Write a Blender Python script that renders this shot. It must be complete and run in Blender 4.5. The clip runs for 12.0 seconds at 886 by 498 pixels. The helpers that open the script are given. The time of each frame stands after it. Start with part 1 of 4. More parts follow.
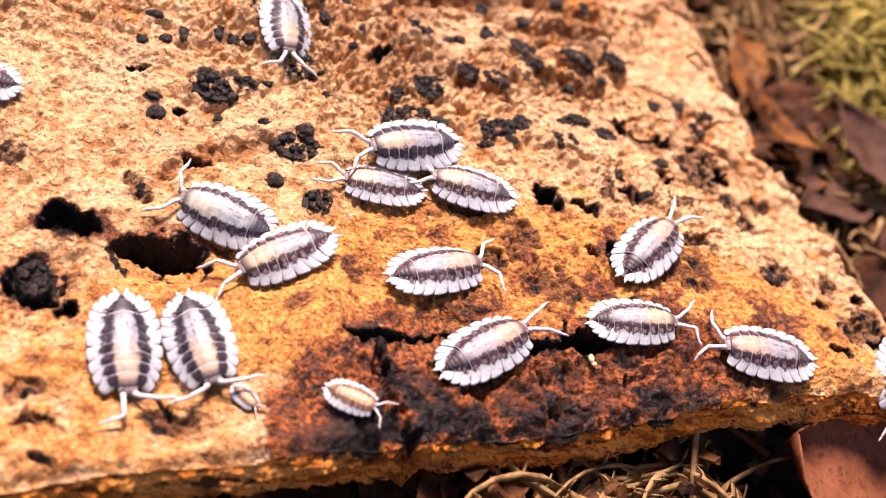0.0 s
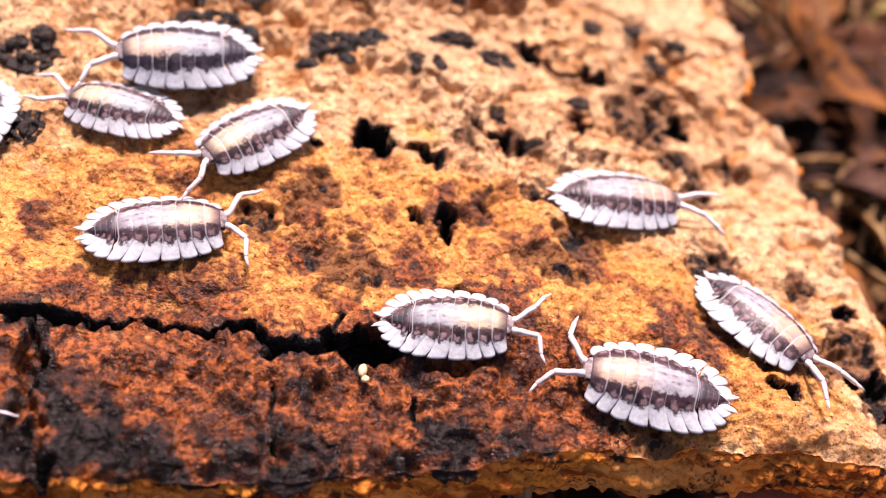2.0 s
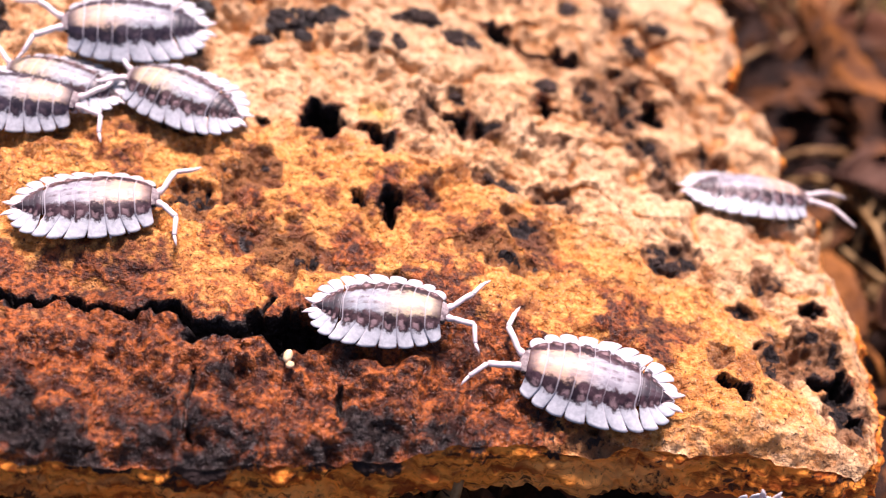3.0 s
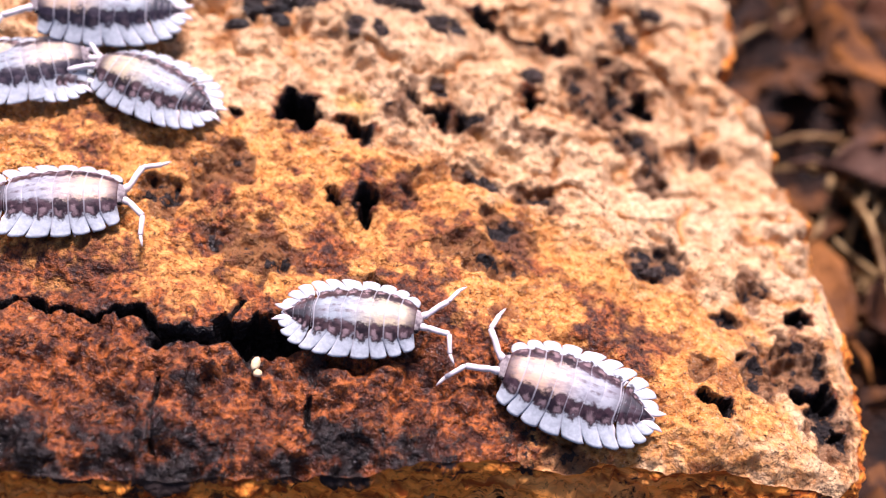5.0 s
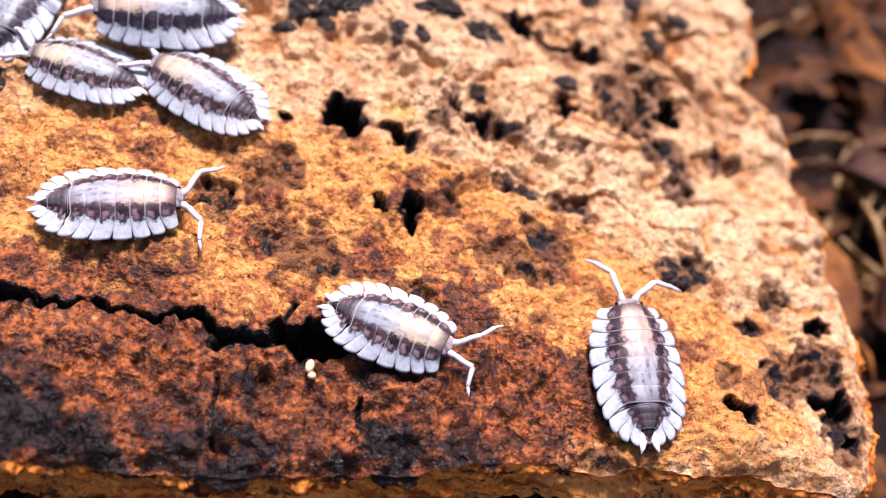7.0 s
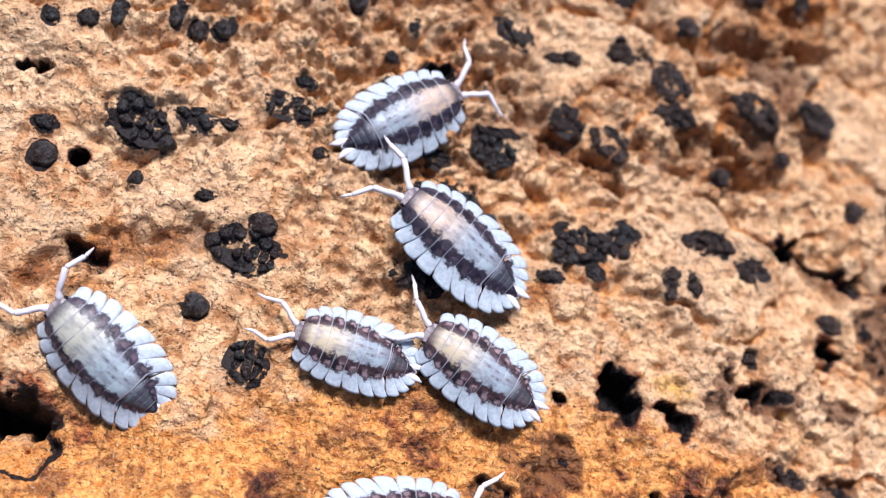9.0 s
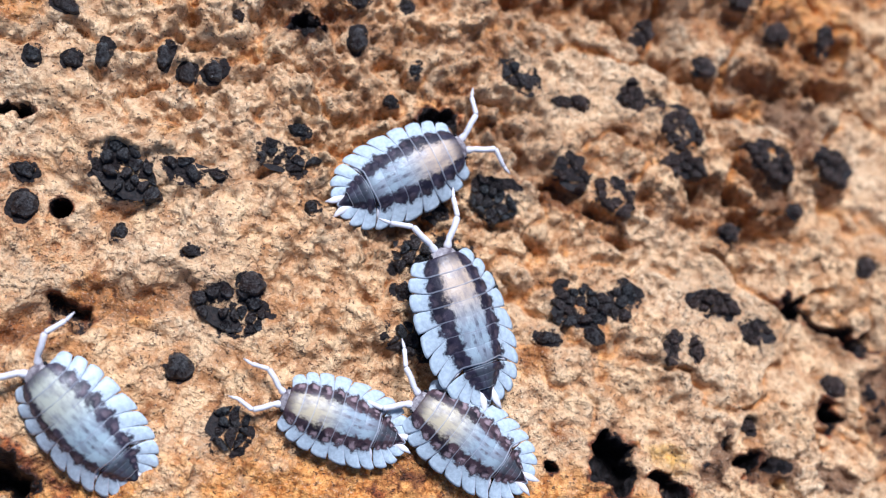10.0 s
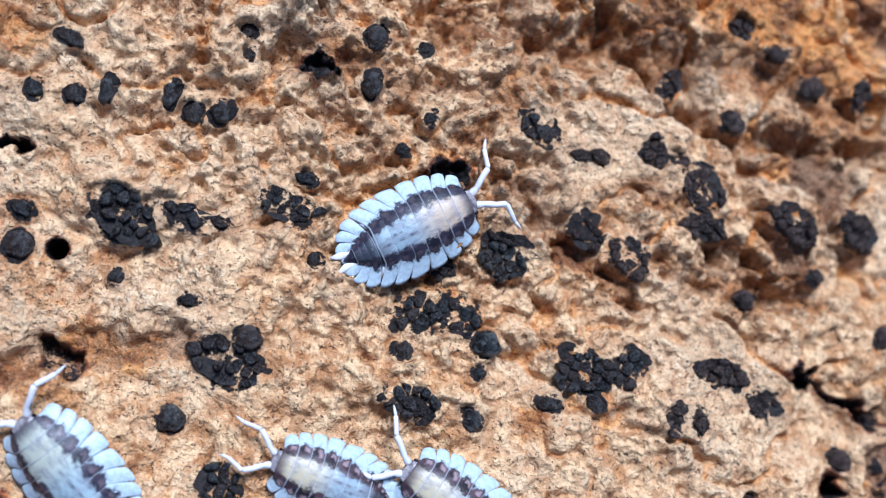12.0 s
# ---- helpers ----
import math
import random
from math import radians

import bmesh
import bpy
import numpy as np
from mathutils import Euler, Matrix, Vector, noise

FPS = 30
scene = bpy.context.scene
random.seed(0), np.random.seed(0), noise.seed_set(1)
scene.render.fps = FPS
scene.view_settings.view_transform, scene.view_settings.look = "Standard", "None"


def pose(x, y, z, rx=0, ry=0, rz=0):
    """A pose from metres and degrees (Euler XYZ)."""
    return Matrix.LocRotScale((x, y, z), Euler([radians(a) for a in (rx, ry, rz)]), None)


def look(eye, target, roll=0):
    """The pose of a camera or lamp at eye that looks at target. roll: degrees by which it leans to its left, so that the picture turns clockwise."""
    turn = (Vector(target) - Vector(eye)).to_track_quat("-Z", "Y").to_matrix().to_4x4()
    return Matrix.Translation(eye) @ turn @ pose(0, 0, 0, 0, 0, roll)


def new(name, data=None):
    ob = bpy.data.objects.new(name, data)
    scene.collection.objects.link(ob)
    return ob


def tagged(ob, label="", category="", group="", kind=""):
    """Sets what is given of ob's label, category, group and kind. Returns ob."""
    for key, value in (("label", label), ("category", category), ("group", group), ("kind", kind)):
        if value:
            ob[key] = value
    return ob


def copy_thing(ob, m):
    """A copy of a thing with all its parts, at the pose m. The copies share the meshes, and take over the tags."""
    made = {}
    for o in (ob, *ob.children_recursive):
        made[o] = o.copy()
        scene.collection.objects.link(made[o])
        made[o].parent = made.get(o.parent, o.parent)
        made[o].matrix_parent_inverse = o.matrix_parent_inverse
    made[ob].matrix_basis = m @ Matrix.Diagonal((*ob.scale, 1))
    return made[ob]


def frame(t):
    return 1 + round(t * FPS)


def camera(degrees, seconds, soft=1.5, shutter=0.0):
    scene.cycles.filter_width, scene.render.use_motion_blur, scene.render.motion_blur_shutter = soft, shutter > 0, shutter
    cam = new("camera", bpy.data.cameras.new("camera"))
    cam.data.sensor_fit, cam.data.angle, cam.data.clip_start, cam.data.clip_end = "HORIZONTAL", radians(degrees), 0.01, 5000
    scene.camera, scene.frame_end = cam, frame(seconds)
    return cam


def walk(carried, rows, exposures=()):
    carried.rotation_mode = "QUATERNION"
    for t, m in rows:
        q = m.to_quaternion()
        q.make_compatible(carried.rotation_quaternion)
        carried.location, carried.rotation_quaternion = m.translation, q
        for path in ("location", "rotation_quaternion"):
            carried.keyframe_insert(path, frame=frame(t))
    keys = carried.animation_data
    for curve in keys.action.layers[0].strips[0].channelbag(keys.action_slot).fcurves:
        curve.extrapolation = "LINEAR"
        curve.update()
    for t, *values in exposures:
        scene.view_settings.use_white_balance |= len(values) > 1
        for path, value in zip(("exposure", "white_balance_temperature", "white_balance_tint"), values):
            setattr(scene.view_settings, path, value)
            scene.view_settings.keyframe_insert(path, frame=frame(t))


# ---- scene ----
cam = camera(41.5, 12.0, soft=1.1)
METRES, EYE, TILT, LEAN, TURN = 0.275, 0.1615, -50.0, -13.4, 0.0
ROWS = [
    (0.0, 0.0, 0.0, 0.0, 0.0, -0.0, -0.0),
    (0.5, 0.0735, 0.0581, -0.0097, 2.26, 0.28, -0.25),
    (1.0, 0.1403, 0.1295, -0.0052, 4.96, -0.17, -0.58),
    (1.5, 0.1969, 0.2285, -0.0128, 8.76, -0.42, -1.49),
    (2.0, 0.2267, 0.2624, -0.0116, 11.33, -0.51, -3.03),
    (2.5, 0.2606, 0.271, -0.022, 12.71, -0.42, -3.69),
    (3.0, 0.2752, 0.2953, -0.0132, 14.28, -0.94, -4.27),
    (5.0, 0.2782, 0.3142, 0.0153, 14.27, -3.93, -5.38),
    (5.5, 0.2772, 0.3113, 0.017, 13.63, -4.4, -5.74),
    (6.0, 0.2683, 0.3083, 0.0164, 13.74, -4.71, -6.08),
    (6.5, 0.2662, 0.3021, 0.0235, 13.56, -5.09, -6.66),
    (7.0, 0.2486, 0.2855, 0.0418, 12.98, -6.5, -6.88),
    (7.5, 0.1761, 0.2669, 0.1126, 11.86, -9.35, -7.68),
    (9.5, 0.0403, 0.3622, 0.2923, 12.43, -22.93, -12.02),
    (10.0, 0.0336, 0.3812, 0.3184, 12.96, -25.12, -12.71),
    (10.5, 0.0241, 0.3954, 0.3516, 13.81, -27.53, -13.86),
    (11.0, 0.016, 0.4141, 0.3615, 14.67, -28.84, -14.65),
    (11.5, 0.0144, 0.4204, 0.3635, 15.26, -29.8, -15.15),
    (12.0, 0.0175, 0.422, 0.3685, 15.63, -30.14, -15.38),
]

EXPOSURES = [(0.0, 0.98, 7700, 43), (3.0, 1.0, 7050, 44), (5.0, 0.92, 6400, 38), (7.7, 0.86, 6400, 33), (9.3, 0.43, 5600, 19), (10.0, 0.37, 5250, 15), (12.0, 0.37, 4800, 11)]
walk(cam, [(t, pose(0, 0, EYE, TILT, LEAN, TURN) @ pose(METRES * x, METRES * y, METRES * z, 90 + pitch, roll, yaw)) for t, x, y, z, yaw, pitch, roll in ROWS], EXPOSURES)
cam.data.dof.use_dof = True
cam.data.dof.aperture_fstop = 13.0

# ---- light: soft hazy daylight from above and behind the bark ----
world = bpy.data.worlds.new("sky")
scene.world = world
world.use_nodes = True
wn = world.node_tree.nodes
sky = wn.new("ShaderNodeTexSky")
sky.sky_type = "NISHITA"
sky.sun_disc = False
sky.sun_elevation, sky.sun_rotation = radians(57), radians(-8)
wn["Background"].inputs["Strength"].default_value = 0.058
world.node_tree.links.new(sky.outputs["Color"], wn["Background"].inputs["Color"])
sun_data = bpy.data.lights.new("sun", "SUN")
sun_data.energy, sun_data.angle, sun_data.color = 4.8, radians(17), (1.0, 0.95, 0.88)
sun = new("sun", sun_data)
sun.matrix_world = look((-0.10, 0.48, 0.87), (0.0, 0.0, 0.0))

# ---- node helper ----
MM = 0.001


class Graph:
    """A material and short calls to add nodes to it."""

    def __init__(self, name):
        self.mat = bpy.data.materials.new(name)
        self.mat.use_nodes = True
        self.tree = self.mat.node_tree
        self.bsdf = self.tree.nodes["Principled BSDF"]

    def put(self, socket, value):
        if isinstance(value, bpy.types.NodeSocket):
            self.tree.links.new(value, socket)
        elif isinstance(value, tuple) and len(value) == 3 and socket.type == "RGBA":
            socket.default_value = (*value, 1)
        else:
            socket.default_value = value

    def node(self, kind, out=0, ins=(), **props):
        n = self.tree.nodes.new(kind)
        for key, value in props.items():
            setattr(n, key, value)
        for key, value in dict(ins).items():
            self.put(n.inputs[key], value)
        return n.outputs[out]

    def coords(self):
        return self.node("ShaderNodeTexCoord", "Object")

    def attr(self, name):
        return self.node("ShaderNodeAttribute", "Fac", attribute_name=name)

    def noise(self, scale, detail=4.0, rough=0.55, vec=None, warp=0.0):
        return self.node("ShaderNodeTexNoise", 0, {"Vector": vec or self.coords(), "Scale": scale, "Detail": detail, "Roughness": rough, "Distortion": warp})

    def math(self, op, a, b=0.0, clamp=False):
        return self.node("ShaderNodeMath", 0, {0: a, 1: b}, operation=op, use_clamp=clamp)

    def step(self, value, lo, hi, a=0.0, b=1.0):
        return self.node("ShaderNodeMapRange", 0, {"Value": value, "From Min": lo, "From Max": hi, "To Min": a, "To Max": b}, interpolation_type="SMOOTHSTEP")

    def mix(self, fac, a, b, blend="MIX"):
        n = self.tree.nodes.new("ShaderNodeMix")
        n.data_type, n.blend_type = "RGBA", blend
        self.put(n.inputs[0], fac)
        self.put(n.inputs[6], a)
        self.put(n.inputs[7], b)
        return n.outputs[2]

    def bump(self, height, strength, distance, normal=None):
        ins = {"Height": height, "Strength": strength, "Distance": distance}
        if normal:
            ins["Normal"] = normal
        return self.node("ShaderNodeBump", 0, ins)

    def done(self, color, rough, normal=None, **more):
        self.put(self.bsdf.inputs["Base Color"], color)
        self.put(self.bsdf.inputs["Roughness"], rough)
        if normal:
            self.put(self.bsdf.inputs["Normal"], normal)
        for key, value in more.items():
            self.put(self.bsdf.inputs[key.replace("_", " ")], value)
        return self.mat


# ---- materials ----
def bark_material():
    g = Graph("cork_bark")
    rust, burnt, char_shade, browning = g.attr("rust"), g.attr("burnt"), g.attr("char_shade"), g.attr("browning")
    broad, blot = g.noise(60, 4, 0.6), g.noise(170, 5, 0.62, warp=0.4)
    mid, fine = g.noise(420, 5, 0.62), g.noise(1250, 4, 0.65)
    grit, dust = g.noise(2700, 3, 0.65), g.noise(900, 4, 0.7, warp=0.8)

    def around(a, b, amount):
        return g.math("ADD", a, g.math("MULTIPLY", g.math("SUBTRACT", b, 0.5), amount))

    tan = g.mix(g.step(mid, 0.40, 0.60), (0.48, 0.23, 0.085), (0.80, 0.525, 0.27))
    tan = g.mix(g.step(broad, 0.42, 0.66), tan, g.mix(g.step(fine, 0.38, 0.62), (0.57, 0.34, 0.17), (0.84, 0.61, 0.355)))
    tan = g.mix(g.math("MULTIPLY", g.step(blot, 0.57, 0.72), 0.7), tan, (0.30, 0.125, 0.042))
    orange = g.mix(g.step(fine, 0.36, 0.64), (0.54, 0.185, 0.030), (0.86, 0.42, 0.115))
    orange = g.mix(g.math("MULTIPLY", g.step(mid, 0.56, 0.68), 0.6), orange, (0.20, 0.055, 0.013))
    orange = g.mix(g.math("MULTIPLY", g.step(blot, 0.51, 0.64), 0.7), orange, g.mix(fine, (0.07, 0.020, 0.010), (0.26, 0.075, 0.018)))
    col = g.mix(g.step(around(rust, blot, 1.9), 0.25, 0.75), tan, orange)
    brown = g.mix(g.step(around(mid, fine, 0.7), 0.36, 0.62), (0.048, 0.015, 0.009), g.mix(g.step(fine, 0.38, 0.62), (0.17, 0.042, 0.013), (0.48, 0.140, 0.032)))
    brown = g.mix(g.math("MULTIPLY", g.step(blot, 0.50, 0.60), 0.7), brown, g.mix(g.step(fine, 0.4, 0.6), (0.022, 0.010, 0.007), (0.12, 0.034, 0.016)))
    brown = g.mix(g.math("MULTIPLY", g.step(dust, 0.60, 0.68), 0.7), brown, (0.48, 0.17, 0.040))
    col = g.mix(g.step(around(around(burnt, mid, 1.3), blot, 1.5), 0.32, 0.70), col, brown)
    # brown of blotches, of dips, and of shade painted in the back furrows
    col = g.mix(g.math("MULTIPLY", g.step(around(browning, fine, 1.5), 0.36, 0.9), 0.8), col, (0.13, 0.05, 0.02))
    col = g.mix(g.step(around(g.attr("gold"), mid, 1.2), 0.3, 0.8), col, g.mix(fine, (0.70, 0.30, 0.04), (0.86, 0.56, 0.17)))
    # short cracks along the grain and thin crooked lines
    grain = g.node("ShaderNodeMapping", 0, {"Vector": g.coords(), "Rotation": (0, 0, radians(-14)), "Scale": (0.42, 1.15, 1.0)})
    dashes = g.math("MULTIPLY", g.step(g.noise(620, 4, 0.6, grain, 0.5), 0.59, 0.66), g.step(g.math("ADD", rust, burnt), 0.0, 0.5, 0.25, 1.0))
    lines = g.step(g.math("ABSOLUTE", g.math("SUBTRACT", g.noise(260, 3, 0.5, warp=1.0), 0.5)), 0.016, 0.004)
    col = g.mix(g.math("MULTIPLY", dashes, 0.45), col, (0.10, 0.040, 0.020))
    col = g.mix(g.math("MULTIPLY", lines, g.step(broad, 0.42, 0.62, 0.0, 0.04)), col, (0.09, 0.036, 0.018))
    # dark specks, dusty pale grains
    col = g.mix(g.math("MULTIPLY", g.step(dust, 0.59, 0.67), 0.5), col, (0.16, 0.058, 0.022))
    col = g.mix(g.math("MULTIPLY", g.step(g.noise(1300, 3, 0.7), 0.60, 0.66), 0.85), col, (0.060, 0.026, 0.014))
    col = g.mix(g.math("MULTIPLY", g.step(grit, 0.57, 0.68), g.step(g.math("MAXIMUM", burnt, char_shade), 0.2, 0.5, 0.3, 0.0)), col, (0.86, 0.70, 0.50))
    # black of charred bark, and of the shade painted inside holes
    black = g.mix(g.step(fine, 0.4, 0.65), (0.003, 0.002, 0.002), (0.024, 0.016, 0.014))
    col = g.mix(g.step(around(around(char_shade, fine, 1.5), blot, 1.2), 0.40, 0.62), col, black)
    rough = g.step(around(burnt, mid, 0.8), 0.3, 0.9, 0.82, 0.32)
    n = g.bump(blot, 0.6, 0.0035)
    n = g.bump(mid, 0.9, 0.0024, n)
    n = g.bump(dashes, 0.4, -0.0005, n)
    cells = g.node("ShaderNodeTexVoronoi", "Distance", {"Vector": g.coords(), "Scale": 1500.0, "Randomness": 1.0}, feature="SMOOTH_F1")
    n = g.bump(cells, 0.4, -0.0004, n)
    n = g.bump(fine, 0.7, 0.0007, n)
    n = g.bump(grit, 0.4, 0.0003, n)
    return g.done(col, rough, n, Specular_IOR_Level=0.32)


def edge_material():
    g = Graph("cut_bark_edge")
    long_way = g.node("ShaderNodeMapping", 0, {"Vector": g.coords(), "Rotation": (0, 0, radians(-14)), "Scale": (0.16, 0.4, 1.0)})
    layers = g.noise(950, 5, 0.6, long_way, 0.6)
    mid, fine = g.noise(300, 5, 0.6), g.noise(1400, 4, 0.6)
    col = g.mix(g.step(layers, 0.38, 0.60), (0.30, 0.062, 0.006), (0.96, 0.34, 0.048))
    col = g.mix(g.math("MULTIPLY", g.step(mid, 0.52, 0.68), 0.5), col, (0.18, 0.040, 0.007))
    col = g.mix(g.math("MULTIPLY", g.step(g.noise(180, 4, 0.6, long_way), 0.52, 0.62), 0.6), col, (0.95, 0.44, 0.12))
    gash = g.step(g.noise(620, 4, 0.65, long_way, 0.3), 0.585, 0.63)
    col = g.mix(g.math("MULTIPLY", gash, 0.9), col, (0.022, 0.010, 0.006))
    col = g.mix(g.math("MULTIPLY", g.step(fine, 0.58, 0.68), 0.6), col, (0.04, 0.02, 0.012))
    dark = g.step(g.math("ADD", g.attr("char_shade"), g.math("MULTIPLY", g.math("SUBTRACT", fine, 0.5), 1.2)), 0.35, 0.7)
    col = g.mix(dark, col, (0.018, 0.012, 0.011))
    n = g.bump(layers, 0.7, 0.0009)
    n = g.bump(fine, 0.5, 0.0005, n)
    return g.done(col, 0.75, n, Specular_IOR_Level=0.2)


def fungus_material(name, dark, pale):
    g = Graph(name)
    rand = g.node("ShaderNodeObjectInfo", "Random")
    mid, fine = g.noise(600, 4), g.noise(2600, 4, 0.65)
    col = g.mix(g.step(mid, 0.40, 0.62), dark, pale)
    col = g.mix(g.math("MULTIPLY", rand, 0.5), col, (0.060, 0.032, 0.022))
    n = g.bump(fine, 1.0, 0.0007, g.bump(g.noise(1100, 4, 0.6), 0.9, 0.0011, g.bump(mid, 0.8, 0.0012)))
    return g.done(col, g.step(fine, 0.3, 0.7, 0.28, 0.55), n, Specular_IOR_Level=0.35)


def crust_material():
    g = Graph("fungus_crust")
    fine = g.noise(1800, 4)
    col = g.mix(g.step(fine, 0.35, 0.65), (0.004, 0.003, 0.003), (0.020, 0.013, 0.010))
    return g.done(col, 0.85, g.bump(fine, 0.7, 0.0004))


def shell_material(name, dark_a, dark_b, centre, front, spots, edge=0.27):
    """Banded back plates: pale middle, scalloped dark bands, white skirt."""
    g = Graph(name)
    across, along = g.attr("across"), g.attr("along")
    x = g.node("ShaderNodeSeparateXYZ", "X", {"Vector": g.coords()})
    mott, fine = g.noise(640, 4, 0.6), g.noise(2400, 3)
    torn = g.noise(1700, 4, 0.65)
    a = g.math("ADD", across, g.math("MULTIPLY", g.math("SUBTRACT", mott, 0.5), 0.34))
    a = g.math("ADD", a, g.math("MULTIPLY", g.math("SUBTRACT", torn, 0.5), 0.30))
    bow = g.math("POWER", g.math("ABSOLUTE", g.math("SUBTRACT", along, 0.55)), 2.0)
    tail, nose = g.step(x, -0.0030, -0.0050), g.step(x, 0.0058, 0.0072)
    streak = g.noise(1500, 4, 0.6, g.node("ShaderNodeMapping", 0, {"Vector": g.coords(), "Scale": (0.3, 1.0, 1.0)}))
    mid = g.mix(g.step(x, -0.0008, 0.0036), centre, front)
    mid = g.mix(g.math("MULTIPLY", g.step(mott, 0.44, 0.64), 0.35), mid, (0.19, 0.20, 0.24))
    mid = g.mix(g.math("MULTIPLY", g.step(streak, 0.46, 0.62), 0.45), mid, (0.13, 0.12, 0.15))
    # pairs of small dark dots beside the midline, rear half
    dot = g.math("MULTIPLY", g.step(g.math("ABSOLUTE", g.math("SUBTRACT", across, 0.085)), 0.055, 0.02), g.step(g.math("ABSOLUTE", g.math("SUBTRACT", along, 0.5)), 0.34, 0.16))
    mid = g.mix(g.math("MULTIPLY", dot, g.math("MULTIPLY", g.step(mott, 0.4, 0.6), g.step(x, 0.003, -0.001, 0.1, 0.7))), mid, dark_b)
    band = g.mix(g.step(mott, 0.38, 0.62), dark_a, dark_b)
    spot = g.math("MULTIPLY", g.step(g.math("ABSOLUTE", g.math("SUBTRACT", a, 0.56)), 0.085, 0.02), g.step(g.math("ABSOLUTE", g.math("SUBTRACT", along, 0.62)), 0.30, 0.08))
    band = g.mix(g.math("MULTIPLY", spot, spots), band, (0.40, 0.29, 0.30))
    band = g.mix(g.math("MULTIPLY", g.step(streak, 0.56, 0.72), 0.12), band, (0.30, 0.26, 0.29))
    mid = g.mix(g.math("MAXIMUM", g.math("MULTIPLY", tail, 0.88), g.math("MULTIPLY", nose, 0.8)), mid, band)
    inner = g.step(g.math("SUBTRACT", a, g.math("MULTIPLY", bow, 0.14)), edge - 0.02, edge + 0.10)
    col = g.mix(inner, mid, band)
    skirt = g.step(g.math("ADD", a, g.math("MULTIPLY", bow, 0.26)), 0.635, 0.735)
    white = g.mix(g.step(fine, 0.35, 0.65), (0.36, 0.42, 0.455), (0.45, 0.515, 0.55))
    white = g.mix(g.math("MULTIPLY", g.step(streak, 0.52, 0.7), 0.25), white, (0.27, 0.30, 0.36))
    col = g.mix(skirt, col, white)
    seam = g.math("MULTIPLY", g.step(along, 0.88, 0.95), g.math("MAXIMUM", g.step(x, -0.0026, -0.0040, 0.42, 0.72), g.math("MULTIPLY", skirt, 0.3)))
    col = g.mix(seam, col, (0.50, 0.51, 0.55))
    n = g.bump(fine, 0.15, 0.0002, g.bump(mott, 0.15, 0.0006))
    return g.done(col, g.step(fine, 0.3, 0.7, 0.38, 0.52), n, Specular_IOR_Level=0.4)


def plain_material(name, c1, c2, scale, rough, bump=0.3, depth=0.0005):
    g = Graph(name)
    v = g.noise(scale, 5, 0.6)
    col = g.mix(g.step(v, 0.35, 0.65), c1, c2)
    rand = g.node("ShaderNodeObjectInfo", "Random")
    col = g.mix(g.math("MULTIPLY", rand, 0.25), col, c1)
    return g.done(col, rough, g.bump(g.noise(scale * 4, 4), bump, depth), Specular_IOR_Level=0.3)


def leaf_material(name, c1, c2, c3):
    g = Graph(name)
    v, w = g.noise(120, 5, 0.6), g.noise(700, 5, 0.65)
    col = g.mix(g.step(v, 0.38, 0.62), c1, c2)
    col = g.mix(g.math("MULTIPLY", g.step(w, 0.52, 0.66), 0.7), col, c3)
    return g.done(col, g.step(w, 0.3, 0.7, 0.6, 0.8), g.bump(w, 0.5, 0.0006), Specular_IOR_Level=0.2)


BARK, EDGE, CRUST = bark_material(), edge_material(), crust_material()
# right and back lumps: own brown plus a washed-out haze put into colour
FUNGUS, FUNGUS_BROWN_HAZED = fungus_material("black_fungus", (0.004, 0.004, 0.005), (0.085, 0.090, 0.088)), fungus_material("brown_hazed_fungus", (0.012, 0.008, 0.006), (0.125, 0.085, 0.068))
SHELLS = {
    "violet": shell_material("shell_violet", (0.011, 0.005, 0.009), (0.055, 0.029, 0.037), (0.31, 0.34, 0.37), (0.48, 0.33, 0.23), 0.45),
    "spotted": shell_material("shell_spotted", (0.011, 0.006, 0.009), (0.064, 0.036, 0.040), (0.27, 0.33, 0.36), (0.44, 0.37, 0.24), 0.62),
    "black": shell_material("shell_black", (0.008, 0.006, 0.013), (0.028, 0.022, 0.036), (0.28, 0.34, 0.37), (0.45, 0.34, 0.24), 0.10),
    "pale": shell_material("shell_pale", (0.010, 0.008, 0.016), (0.036, 0.028, 0.044), (0.33, 0.41, 0.43), (0.42, 0.42, 0.33), 0.20, 0.34),
    "young": shell_material("shell_young", (0.09, 0.045, 0.022), (0.22, 0.12, 0.06), (0.52, 0.36, 0.20), (0.55, 0.33, 0.15), 0.3),
}
LIMB = plain_material("pale_limb", (0.56, 0.53, 0.53), (0.70, 0.68, 0.69), 900, 0.4, 0.2, 0.0002)
FACE = plain_material("grey_head", (0.10, 0.08, 0.09), (0.42, 0.38, 0.37), 900, 0.4, 0.2, 0.0002)
EYE_MAT = plain_material("dark_eye", (0.006, 0.005, 0.006), (0.012, 0.010, 0.010), 900, 0.2, 0.05, 0.0001)
SOIL = plain_material("dark_soil", (0.006, 0.003, 0.002), (0.040, 0.014, 0.005), 260, 0.85, 0.9, 0.002)
MOSS_GREEN = plain_material("yellow_green_moss", (0.15, 0.125, 0.016), (0.50, 0.42, 0.10), 300, 0.65)
MOSS_PALE = plain_material("pale_dry_moss", (0.14, 0.07, 0.022), (0.42, 0.28, 0.12), 300, 0.7)
CHIP = plain_material("orange_wood_chip", (0.022, 0.007, 0.002), (0.14, 0.050, 0.010), 240, 0.75, 0.6, 0.001)
CRUMB = plain_material("pale_crumb", (0.60, 0.44, 0.22), (0.80, 0.66, 0.42), 900, 0.6)
